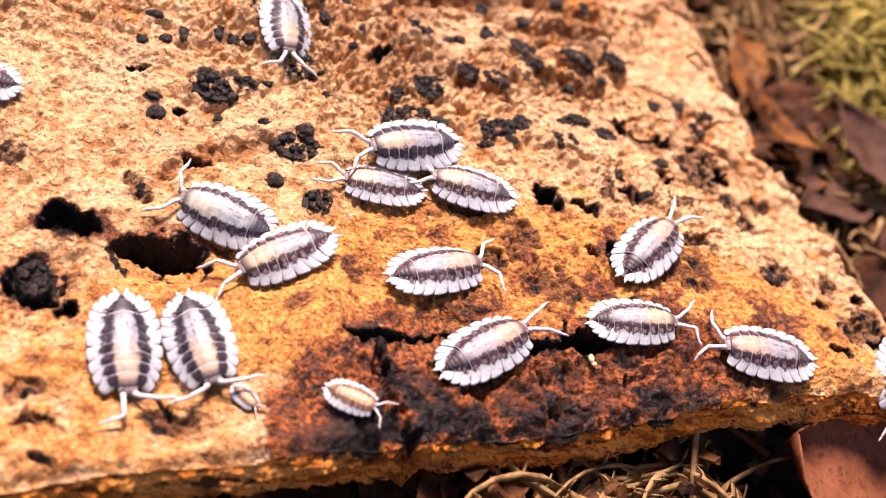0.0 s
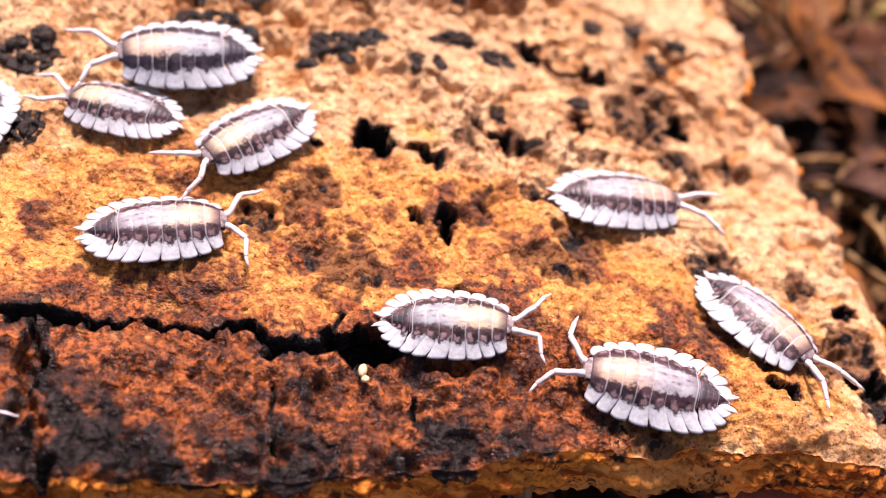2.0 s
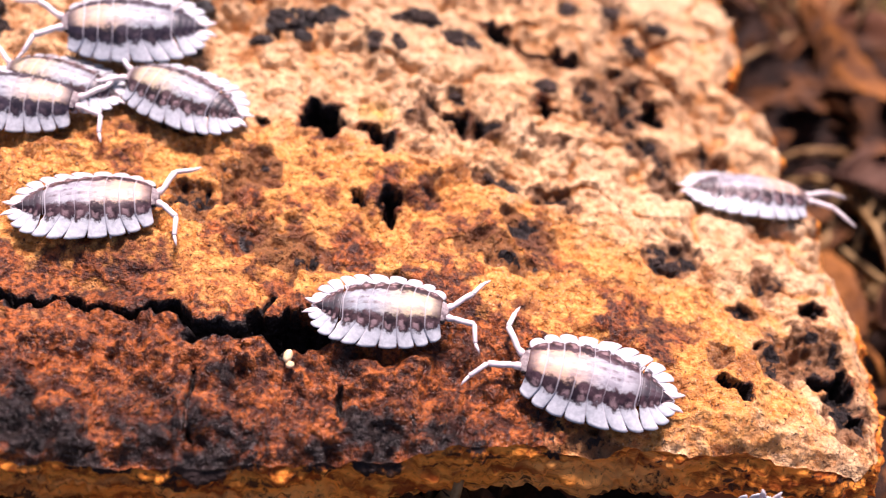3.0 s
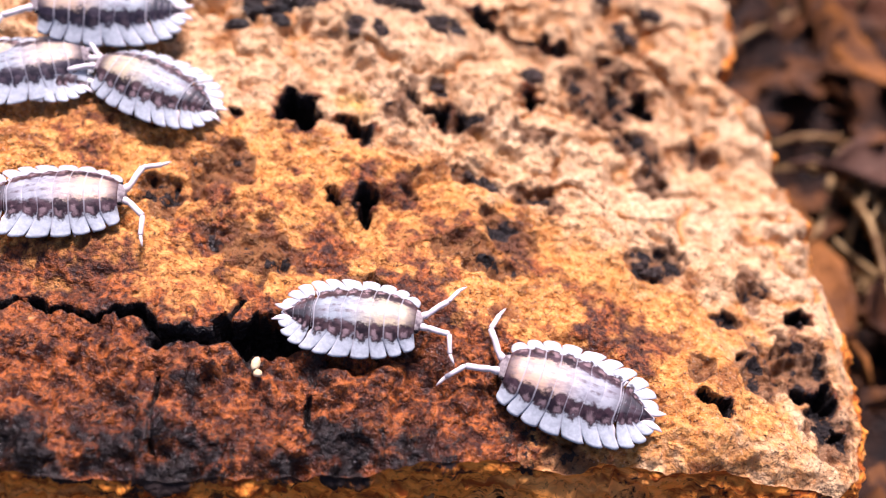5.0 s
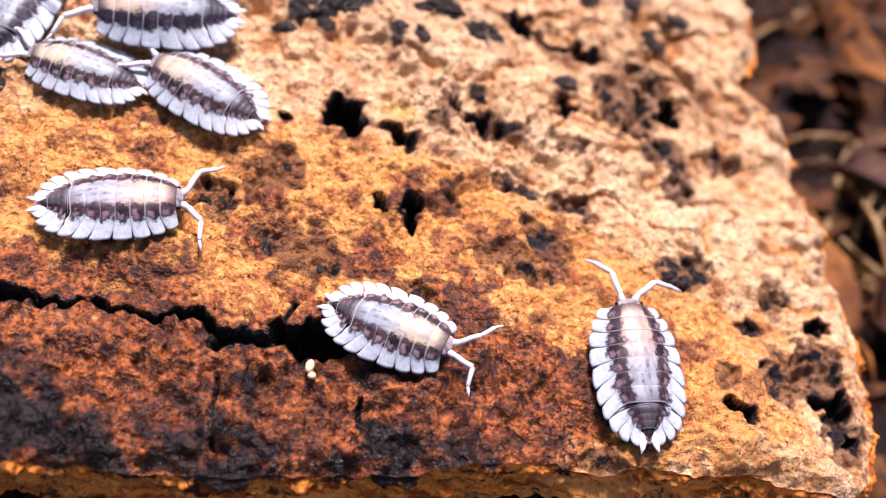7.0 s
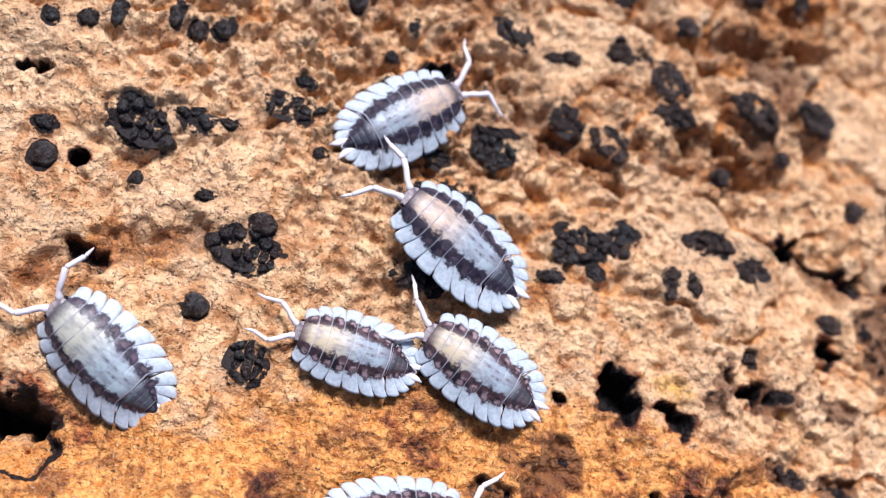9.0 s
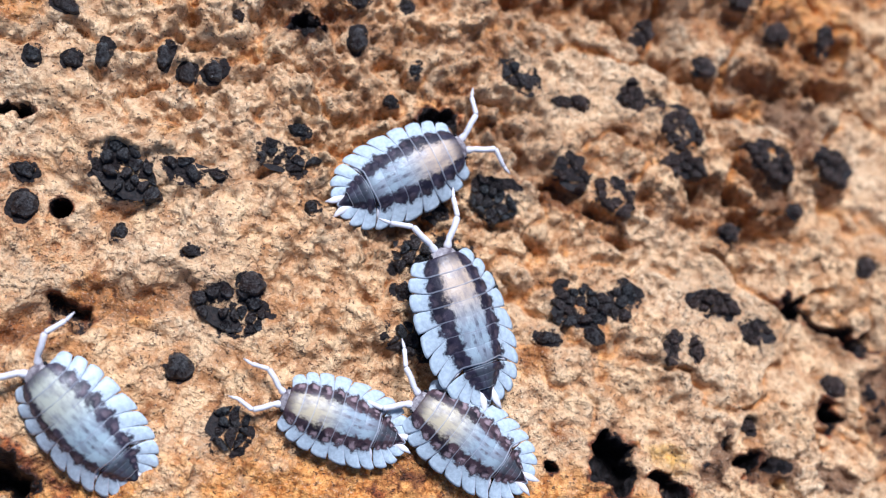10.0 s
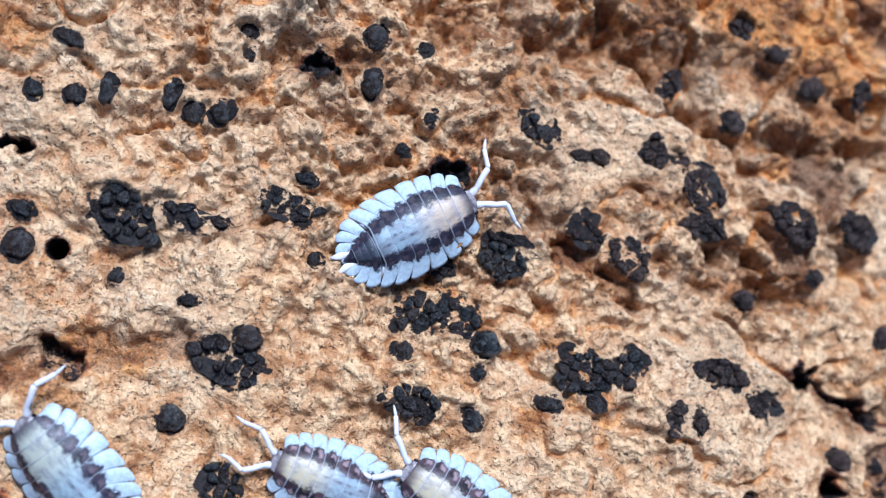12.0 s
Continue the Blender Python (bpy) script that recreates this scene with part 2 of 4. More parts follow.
LEAVES = [
    leaf_material("red_brown_leaf", (0.042, 0.012, 0.004), (0.090, 0.030, 0.010), (0.012, 0.004, 0.002)),
    leaf_material("pinkish_brown_leaf", (0.055, 0.024, 0.014), (0.095, 0.048, 0.031), (0.026, 0.011, 0.006)),
    leaf_material("dark_leaf", (0.022, 0.007, 0.002), (0.065, 0.022, 0.006), (0.008, 0.003, 0.001)),
    leaf_material("ochre_leaf", (0.09, 0.030, 0.005), (0.22, 0.080, 0.014), (0.02, 0.007, 0.003)),
    leaf_material("smooth_red_leaf", (0.15, 0.048, 0.019), (0.22, 0.078, 0.036), (0.075, 0.024, 0.010)),
]


# ---- small tools ----
def part(name, bm, material, parent=None, label="", smooth=True):
    """Links a bmesh as one mesh object under a thing or a part."""
    data = bpy.data.meshes.new(name)
    bm.to_mesh(data)
    bm.free()
    data.materials.append(material)
    if smooth:
        data.polygons.foreach_set("use_smooth", [True] * len(data.polygons))
    ob = new(name, data)
    ob.parent = parent
    return tagged(ob, label)


def grid_mesh(name, points, material):
    """A mesh from a numpy grid of points, rows x columns x 3, in metres."""
    rows, cols = points.shape[:2]
    idx = np.arange(rows * cols).reshape(rows, cols)
    faces = np.stack([idx[:-1, :-1], idx[:-1, 1:], idx[1:, 1:], idx[1:, :-1]], -1).reshape(-1, 4)
    data = bpy.data.meshes.new(name)
    data.vertices.add(rows * cols)
    data.vertices.foreach_set("co", points.reshape(-1).astype(np.float32))
    data.loops.add(faces.size)
    data.loops.foreach_set("vertex_index", faces.reshape(-1).astype(np.int32))
    data.polygons.add(len(faces))
    data.polygons.foreach_set("loop_start", np.arange(0, faces.size, 4, dtype=np.int32))
    data.polygons.foreach_set("use_smooth", np.ones(len(faces), dtype=bool))
    data.update(calc_edges=True)
    data.materials.append(material)
    return data


def give(data, name, values):
    layer = data.attributes.new(name, "FLOAT", "POINT")
    layer.data.foreach_set("value", np.asarray(values, dtype=np.float32).reshape(-1))


def lattice(ix, iy, seed):
    h = (ix * 374761393 + iy * 668265263 + seed * 1442695041) & 0xFFFFFFFF
    h = ((h ^ (h >> 13)) * 1274126177) & 0xFFFFFFFF
    return ((h ^ (h >> 16)) & 0xFFFF) / 32767.5 - 1.0


def wave(x, y, size, seed):
    """Smooth noise from -1 to 1 with features of that size in millimetres."""
    x, y = np.asarray(x, float) / size, np.asarray(y, float) / size
    ix, iy = np.floor(x).astype(np.int64), np.floor(y).astype(np.int64)
    fx, fy = x - ix, y - iy
    fx, fy = fx**3 * (fx * (fx * 6 - 15) + 10), fy**3 * (fy * (fy * 6 - 15) + 10)
    low = lattice(ix, iy, seed) * (1 - fx) + lattice(ix + 1, iy, seed) * fx
    high = lattice(ix, iy + 1, seed) * (1 - fx) + lattice(ix + 1, iy + 1, seed) * fx
    return low * (1 - fy) + high * fy


def fbm(x, y, size, octaves, seed, gain=0.5):
    total, amp = 0.0, 1.0
    for k in range(octaves):
        c, s = math.cos(0.7 * k), math.sin(0.7 * k)
        total = total + amp * wave(c * x - s * y + 17 * k, s * x + c * y - 9 * k, size / 2**k, seed + k)
        amp *= gain
    return total


def granules(x, y, size, seed):
    """Rounded grains of about that size in millimetres, about zero on the whole, one high."""
    px, py = np.asarray(x, float) / size, np.asarray(y, float) / size
    ix, iy = np.floor(px).astype(np.int64), np.floor(py).astype(np.int64)
    best = np.full(np.shape(px), 9.0)
    for dx in (-1, 0, 1):
        for dy in (-1, 0, 1):
            cx, cy = ix + dx, iy + dy
            qx = cx + 0.5 + 0.42 * lattice(cx, cy, seed)
            qy = cy + 0.5 + 0.42 * lattice(cx, cy, seed + 1)
            best = np.minimum(best, (px - qx) ** 2 + (py - qy) ** 2)
    return np.clip(1 - 1.25 * best, 0, 1) - 0.72


def smooth(v, lo, hi):
    t = np.clip((np.asarray(v, float) - lo) / (hi - lo), 0, 1)
    return t * t * (3 - 2 * t)


def to_line(x, y, line):
    """Distance to a polyline."""
    best = np.full(np.shape(x), 1e9)
    for (ax, ay), (bx, by) in zip(line, line[1:]):
        dx, dy = bx - ax, by - ay
        t = np.clip(((x - ax) * dx + (y - ay) * dy) / (dx * dx + dy * dy), 0, 1)
        best = np.minimum(best, np.hypot(x - ax - t * dx, y - ay - t * dy))
    return best


# ---- the bark: its lie, its hollows and its colours, in millimetres ----
MOUNDS = [(15, 119, 11, 3.4), (54, 104, 9, -2.2), (84, 137, 14, 2.0), (115, 131, 12, 2.6), (111, 172, 12, -2.2), (64, 171, 14, 2.0), (69, 154, 9, 1.2), (-22, 94, 16, 1.6), (-6, 135, 10, -1.2)]
# x, y, half sizes, depth of each hollow
HOLES_FRONT = [(59.2, 155.0, 2.1, 3.2, 5), (70.7, 142.6, 1.5, 0.95, 3.6), (86.9, 170.8, 2.2, 2.0, 4.5), (102.9, 178.0, 2.1, 1.5, 4), (77.3, 160.1, 1.7, 1.4, 2.5), (64.5, 122.4, 4.4, 1.6, 4.5), (116.8, 129.4, 1.5, 0.9, 2.6), (128.3, 147.7, 1.4, 1.3, 3.5), (130.1, 136.7, 2.1, 1.4, 3.5), (132.4, 133.1, 1.2, 1.0, 3), (66.3, 142.1, 1.2, 0.8, 2.0), (51.3, 151.3, 1.5, 0.8, 2.5), (67.1, 153.9, 3.6, 1.3, 2.2)]
HOLES_BACK = [(-11.4, 128.0, 8.6, 5.2, 7), (-26.6, 131.8, 4.6, 2.6, 4), (-30.4, 118.9, 3.6, 4.6, 2.5), (-13.1, 161.0, 1.1, 1.2, 7), (5.5, 191.6, 2.4, 1.2, 2.5), (78.2, 181.9, 2.0, 1.0, 3), (85.3, 182.3, 5.0, 0.9, 2), (-22.2, 170.7, 1.5, 0.8, 2.5), (-7.8, 149.3, 2.4, 1.4, 1.8), (24.5, 188.0, 2.4, 1.6, 2.5), (-25.1, 114.8, 2.2, 2.2, 2.5)]
# flat blackened spots
SPOTS_RIGHT = [(96, 176, 5, 4), (104, 170, 4, 3), (98, 182, 3.5, 3), (107, 165, 3, 4), (113, 176, 3, 2), (92, 153, 3, 2), (80, 161, 4, 2.5), (72, 160, 2.5, 3), (110, 150, 2.2, 2), (117, 143, 2, 1.6), (121, 150, 2, 3), (128, 141, 3, 5), (131, 133, 3, 4), (86, 139, 3, 2), (75, 131, 4, 2), (60, 133, 5, 3), (47, 137, 3, 3), (42, 148, 4, 1.6)]
SPOTS = SPOTS_RIGHT + [(52.6, 142.2, 3.0, 3.4), (107.4, 147.0, 3.2, 2.4), (88.2, 144.7, 3.6, 3.4), (82.9, 151.7, 3.4, 1.7), (115.6, 133.9, 2.0, 1.5), (102.1, 117.9, 2.2, 1.4), (74.6, 147.3, 1.4, 1.3), (89.7, 162.4, 2.4, 1.8), (97.2, 171.5, 3.2, 3.2), (-27.7, 98.8, 3.0, 1.7), (-22.0, 87.6, 1.2, 1.0), (-4.3, 96.9, 4.0, 1.7), (-24.9, 93.4, 3.8, 0.9), (-17.9, 141.6, 2.0, 2.4), (-39.6, 144.0, 2.0, 2.0), (124, 137, 2.6, 4.5), (127, 142, 2.0, 3.0)]
CRACK = [(21, 115.3), (28, 115.6), (36.6, 118.0), (44.4, 119.6), (49.3, 119.2), (55.4, 119.2), (62.1, 121), (69, 122.4)]
SPLIT = [(25.9, 116), (29.2, 107.5), (31.3, 101.3), (33.5, 96.5)]
FINE_CRACKS = [[(55.2, 114.3), (56.2, 110), (57.7, 106)], [(72, 116.6), (73.4, 113.2)], [(60.5, 120.8), (61.5, 126)], [(-12, 106.6), (-8, 101), (-5.2, 97.3)], [(-10.6, 124.6), (-10.2, 127), (-10.7, 130)]]
GROOVES = [([(-13, 145.5), (-5.5, 151), (3, 156.5)], 3.0, 1.5), ([(36, 214), (48, 210), (57, 208.5), (68, 211), (80, 217)], 3.2, 2.6), ([(53, 195.5), (61, 193), (69, 191)], 2.2, 1.8), ([(2, 193.4), (7.5, 193.7), (18.4, 196), (27.4, 200.3)], 3.2, 1.3), ([(17, 204.5), (31.8, 208.9), (50.4, 215.1), (75, 221)], 5.0, 2.2), ([(54.9, 188.3), (66, 190), (76, 191.5)], 3.2, 1.5), ([(25.2, 192.4), (28.4, 197.8)], 2.6, 1.4), ([(26, 218), (38, 222), (52, 229)], 3.5, 2.0), ([(30, 190), (40, 185), (54, 182)], 2.0, 1.2)]
# outline of the slab's front and right border, from the far left to the back
FRONT = [(-80, 70), (-28, 83.6), (18, 93.8), (40, 98.9), (65, 105), (87, 112.6), (104, 118), (125, 122.5), (133.5, 124)]
RIGHT = [(136.5, 128), (136.6, 134.5), (135, 143), (132.6, 155), (129.6, 162), (125.5, 172), (121.3, 186), (113, 189.8), (116, 197.5), (114, 209), (111, 217), (109, 226), (105.5, 245), (100, 285)]
BACK_LEFT = (-92, 262)
THICK, BELLY = 9.0, 24.0


def base(x, y):
    a, b = np.clip((x - 50) / 100, -1.1, 0.9), np.clip((y - 150) / 100, -0.75, 0.95)
    z = 1.67 - 4.58 * a + 0.57 * b - 5.75 * a * a - 12.6 * a * b - 0.42 * b * b - 3.02 * a**3
    for mx, my, r, h in MOUNDS:
        z = z + h * np.exp(-((x - mx) ** 2 + (y - my) ** 2) / (r * r))
    return z


def lie(x, y):
    """The bark's surface without its small relief."""
    return base(x, y) + 0.9 * fbm(x, y, 22, 2, 11) + 1.15 * wave(x, y, 8.5, 21)


def front_distance(x, y):
    return to_line(x, y, FRONT)


def relief(x, y):
    """Full height and the colour weights of the top surface."""
    warp_x = x + 1.3 * fbm(x, y, 5, 2, 61) + 0.7 * fbm(x, y, 1.5, 2, 63)
    warp_y = y + 1.3 * fbm(x, y, 5, 2, 71) + 0.7 * fbm(x, y, 1.5, 2, 73)
    ground = lie(x, y)
    calm = np.exp(-(((x - 9) / 22) ** 2 + ((y - 121) / 11) ** 2) ** 2)
    rough = (0.75 + 0.45 * fbm(x, y, 26, 2, 77)) * (0.58 + 1.15 * smooth(y + 0.15 * x, 150, 190) * smooth(x, 105, 70)) * (1 - 0.75 * calm)
    z = ground + rough * (1.0 * fbm(x, y, 6, 2, 22) + 0.6 * fbm(x, y, 3.4, 3, 31, 0.55))
    z = z + 0.7 * rough * (0.5 - np.abs(fbm(0.8 * x + 0.4 * y, 1.2 * y - 0.5 * x, 5, 3, 41)))
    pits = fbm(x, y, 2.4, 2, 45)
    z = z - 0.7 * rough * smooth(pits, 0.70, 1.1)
    z = z + 0.34 * rough * fbm(x, y, 0.95, 2, 51)
    lumpy = rough * (0.5 + 0.5 * smooth(fbm(x, y, 16, 2, 53), -0.5, 0.6))
    z = z + 1.15 * lumpy * granules(x + 1.2 * wave(x, y, 4, 161) + 0.5 * wave(x, y, 1.6, 162), y + 1.2 * wave(x, y, 4, 163), 3.7, 164)
    z = z + 1.05 * lumpy * granules(x + 0.5 * wave(x, y, 2, 54), y + 0.5 * wave(x, y, 2, 55), 1.9, 56)
    z = z + 0.55 * lumpy * granules(x, y, 1.0, 58)
    # broad brown valleys across the back
    valley = smooth(np.abs(fbm(x + 0.4 * y, 1.1 * y - 0.2 * x, 21, 3, 143, 0.5)), 0.42, 0.0) * smooth(y + 0.15 * x, 172, 196)
    z = z - 1.7 * valley * valley
    hollows = smooth(np.abs(fbm(x - 0.3 * y, 1.2 * y + 0.2 * x, 10, 3, 173, 0.55)), 0.30, 0.0) * smooth(y + 0.15 * x, 150, 180)
    z = z - 1.3 * hollows + 0.8 * fbm(x, y, 10, 2, 175) * smooth(y + 0.15 * x, 150, 180)
    near = front_distance(x, y)
    middle = np.exp(-(((x - 66) / 50) ** 2 + ((y - 132) / 19) ** 2) ** 2)
    rust = 0.9 * middle + 0.55 * np.exp(-(((x - 12) / 20) ** 2 + ((y - 119) / 11) ** 2))
    rust = rust + 0.3 * np.exp(-(((x + 16) / 10) ** 2 + ((y - 160) / 9) ** 2)) + 0.4 * np.exp(-(((x + 4) / 9) ** 2 + ((y - 152) / 4) ** 2))
    rust = rust + 0.4 * np.exp(-(((x - 112) / 16) ** 2 + ((y - 132) / 10) ** 2)) + 0.35 * np.exp(-(((x + 20) / 25) ** 2 + ((y - 100) / 20) ** 2))
    rust = rust + 0.45 * np.exp(-(((x - 60) / 30) ** 2 + ((y - 226) / 12) ** 2))
    far_side = smooth(y + 0.55 * x + 8 * fbm(x, y, 18, 2, 125), 220, 252) * smooth(x, 86, 70)
    rust = rust + 0.3 * far_side + 0.7 * calm + 0.55 * hollows + 0.30 * smooth(y, 166, 142)
    band = smooth(x + 3 * fbm(x, y, 8, 2, 121), 14, 28) * smooth(x, 118, 76) * smooth(near + 3 * fbm(x, y, 7, 3, 123), 21, 12)
    burnt = 1.0 * band + 0.45 * np.exp(-(((x - 62) / 26) ** 2 + ((y - 128) / 9) ** 2)) + 0.35 * np.exp(-(((x - 15) / 9) ** 2 + ((y - 110) / 5) ** 2))
    burnt = burnt + 0.75 * np.exp(-(((x - 40) / 30) ** 2 + ((y - 118.5) / 7) ** 2))
    burnt = burnt + 0.85 * smooth(x + 3 * fbm(x, y, 6, 2, 133), 3, 14) * smooth(x, 42, 28) * smooth(near + 4 * fbm(x, y, 6, 3, 135), 19, 9)
    burnt = burnt + 0.5 * smooth(middle + 0.3, 0.4, 1.0) * smooth(fbm(x, y, 9, 4, 145, 0.6), 0.0, 0.5)
    char_shade = (0.42 + 0.05 * smooth(x, 60, 45)) * band * smooth(near, 9, 2) + (0.56 + 0.05 * smooth(x, 60, 45)) * band * smooth(fbm(x, y, 6, 4, 81), -0.15, 0.5)
    char_shade = char_shade * (0.58 + 0.36 * smooth(x, 50, 60)) + 0.95 * smooth(x, 20, 26) * smooth(x, 46, 36) * smooth(near, 13, 5) * (0.20 + 0.55 * fbm(x, y, 3, 3, 129))
    char_shade = char_shade + 0.22 * smooth(x, 56, 64) * smooth(x, 98, 88) * smooth(near, 8, 3) * (0.7 + 0.6 * fbm(x, y, 4, 3, 171))
    char_shade = char_shade + 0.45 * smooth(x, 8, 18) * smooth(x, 32, 24) * smooth(near, 10, 2) * smooth(fbm(x, y, 5, 3, 131), -0.4, 0.4)
    # pits and valley floors are coloured browner than the rest
    browning = np.maximum(0.15 * smooth(pits, 0.7, 1.1), 0.6 * valley * (0.5 + 0.6 * fbm(x, y, 4, 2, 143)))
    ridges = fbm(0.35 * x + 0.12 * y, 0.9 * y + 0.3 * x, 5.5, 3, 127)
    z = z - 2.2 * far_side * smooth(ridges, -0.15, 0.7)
    # brown bark at the back right, with the furrows' shade put into the colour
    browning = np.maximum(browning, far_side * (0.42 + 0.6 * smooth(ridges, -0.3, 0.5)))
    z = z + band * (1.1 * fbm(x, y, 3.2, 3, 151, 0.6) + 0.5 * granules(x, y, 1.4, 153))
    z = z - 0.9 * band * smooth(near, 17, 14) * (0.6 + 0.6 * fbm(x, y, 4, 2, 91))
    for hx, hy, rx, ry, depth in HOLES_FRONT + HOLES_BACK:
        bend = 0.1 if (hx, hy) == (-13.1, 161.0) else 1.0
        q = np.hypot((x + bend * (warp_x - x) - hx) / rx, (y + bend * (warp_y - y) - hy) / ry)
        inside = smooth(q, 1.12, 0.72)
        wide = rx > 6
        # the widest hollow has a tan shelf towards the front, kept out of the blackening
        shelf = smooth((warp_y - hy) / ry, 0.5, -0.15) if wide else 0.0
        z = z - 1.35 * depth * inside * (1 - 0.8 * shelf)
        # holes are blackened inside: their shade is put into the colour
        char_shade = np.maximum(char_shade, 0.95 * smooth(q, 1.25, 0.95) * (1.0 if depth > 2.2 else 0.7) * (1 - 0.9 * shelf))
        char_shade = np.maximum(char_shade, 0.95 * smooth(np.abs(q - 0.97), 0.15, 0.05) * shelf)
        browning = np.maximum(browning, 0.45 * inside * shelf)
        burnt = np.maximum(burnt, 0.6 * smooth(q, 1.9, 1.1) * (1 - 0.8 * shelf))
    ragged, patchy, bumpy, crumbly = 0.3 * fbm(x, y, 2, 2, 95), 0.65 * fbm(x, y, 1.7, 3, 96), 1.1 * fbm(x, y, 1.9, 2, 97), 0.35 * fbm(x, y, 1.6, 2, 137)
    for sx, sy, rx, ry in SPOTS:
        q = np.hypot((warp_x - sx) / rx, (warp_y - sy) / ry) + ragged
        inside = smooth(q, 1.2, 0.7)
        char_shade = np.maximum(char_shade, inside * (0.32 + patchy))
        browning = np.maximum(browning, 0.95 * smooth(q, 1.5, 0.9))
        z = z - 0.8 * smooth(q, 1.25, 0.8) + bumpy * inside
    d = to_line(warp_x, warp_y, CRACK)
    wide = np.maximum(0.35, 0.95 + 0.7 * wave(x, y, 9, 101) + 0.3 * wave(x, y, 3, 102))
    z = z - 3.6 * smooth(d, wide, wide * 0.25)
    # the crack is blackened in colour, besides being cut deep
    char_shade = np.maximum(char_shade, 0.95 * smooth(d, wide * 1.5, wide * 0.8))
    d = to_line(warp_x + 1.6 * wave(x, y, 7, 107), warp_y, SPLIT)
    narrow = np.maximum(0.3, 1.0 + 0.9 * wave(x, y, 4, 105))
    z = z - 2.6 * smooth(d, narrow, narrow * 0.3)
    char_shade = np.maximum(char_shade, smooth(d, 5.0, 0.8) * (0.55 + 0.5 * fbm(x, y, 3, 3, 106)))
    for line in FINE_CRACKS:
        d = to_line(x + 0.5 * wave(x, y, 2.5, 103), y, line)
        z = z - 1.3 * smooth(d, 0.45, 0.1)
        char_shade = np.maximum(char_shade, 0.8 * smooth(d, 0.55, 0.25))
    for line, width, depth in GROOVES:
        d = to_line(warp_x, warp_y, line)
        z = z - 1.4 * depth * smooth(d, width, 0.2)
        browning = np.maximum(browning, 0.7 * smooth(d, width * 1.2, 0.5))
        rust = np.maximum(rust, 0.5 * smooth(d, width * 1.4, 0.5))
    browning = np.maximum(browning, (0.42 + 0.15 * smooth(y, 165, 200)) * smooth(fbm(x, y, 13, 4, 111, 0.62), 0.22, 0.75))
    for fx, fy, rx, ry in FUNGI:
        bend = 0.3 if max(rx, ry) < 1.9 else 0.8
        q = np.hypot((x + bend * (warp_x - x) - fx) / (rx + 0.4), (y + bend * (warp_y - y) - fy) / (ry + 0.4))
        hollow = smooth(q, 1.18, 0.88)
        z = z * (1 - hollow) + (ground - 0.1) * hollow
        # the bed is blackened too, as painted shade in the gaps between lumps
        char_shade = np.maximum(char_shade, (0.62 + crumbly) * smooth(q, 1.04, 0.86))
        browning = np.maximum(browning, 0.5 * smooth(q, 1.9, 1.1))
    # the border rounds off
    rim = np.minimum(near, to_line(x, y, RIGHT))
    z = z - 1.6 * smooth(rim, 3.0, 0.0) ** 2
    return z, rust, burnt, char_shade, browning


# black fungus on the bark: x, y and half sizes, area by area
FUNGI_LEFT = [(-7.7, 167.2, 4.4, 2.9), (-0.4, 170.1, 3.5, 1.2), (9.2, 175.4, 3.6, 1.6), (-5.8, 160.7, 0.9, 0.9), (-17.0, 159.7, 1.5, 1.8), (-18.4, 163.6, 1.2, 0.9), (-21.1, 183.2, 1.7, 0.9), (-22.5, 176.4, 0.9, 1.0), (-18.2, 177.5, 1.0, 1.0), (-15.2, 179.3, 0.9, 1.6), (-8.7, 182.0, 0.9, 1.6), (-5.4, 181.2, 1.1, 1.2), (-2.6, 182.5, 1.2, 1.2), (9.4, 156.4, 4.6, 2.4), (10.6, 159.8, 1.6, 1.3), (13.9, 143.5, 2.7, 2.3), (6.1, 148.2, 1.6, 1.8), (2.8, 161.3, 1.1, 0.7), (-3.5, 192.4, 0.7, 0.7), (-2.4, 190.0, 0.8, 0.7), (9.3, 179.4, 1.2, 0.7), (-30.0, 120.0, 2.6, 3.0)]
FUNGI_MIDDLE = [(10.4, 198.1, 1.4, 1.5), (16.1, 200.0, 0.8, 0.8), (12.2, 193.0, 1.1, 1.6), (32.3, 196.9, 3.3, 1.3), (20.0, 192.2, 0.8, 0.7), (18.6, 187.6, 0.8, 0.8), (13.9, 171.1, 0.8, 0.8), (34.8, 180.6, 3.4, 2.6), (28.6, 176.3, 2.1, 1.4), (27.9, 169.9, 3.4, 2.3), (32.3, 171.7, 2.8, 1.7), (37.0, 170.0, 1.7, 1.6), (27.9, 165.5, 1.1, 1.1), (37.4, 166.6, 0.8, 0.8), (49.4, 171.5, 3.7, 2.7), (54.4, 174.0, 1.9, 2.4), (46.7, 166.4, 1.6, 0.9), (52.0, 168.5, 1.5, 1.0), (30.8, 160.3, 3.1, 2.0), (38.5, 160.9, 1.4, 1.2)]
FUNGI_RIGHT = [(43.7, 187.6, 2.6, 1.8), (49.6, 187.1, 3.1, 2.1), (66.3, 178.5, 3.2, 1.8), (73.3, 176.9, 3.1, 1.3), (61.9, 170.3, 1.2, 2.1), (65.0, 171.2, 0.9, 1.9), (66.0, 188.3, 1.4, 1.2), (74.9, 195.6, 1.1, 1.0), (48.2, 201.0, 1.7, 2.5), (52.1, 200.9, 2.0, 1.3), (41.7, 197.5, 1.3, 1.0), (39.3, 196.6, 1.4, 0.8), (107.4, 147.0, 1.9, 1.6), (84.0, 152.0, 2.4, 1.2), (75.0, 165.0, 1.0, 0.8)]
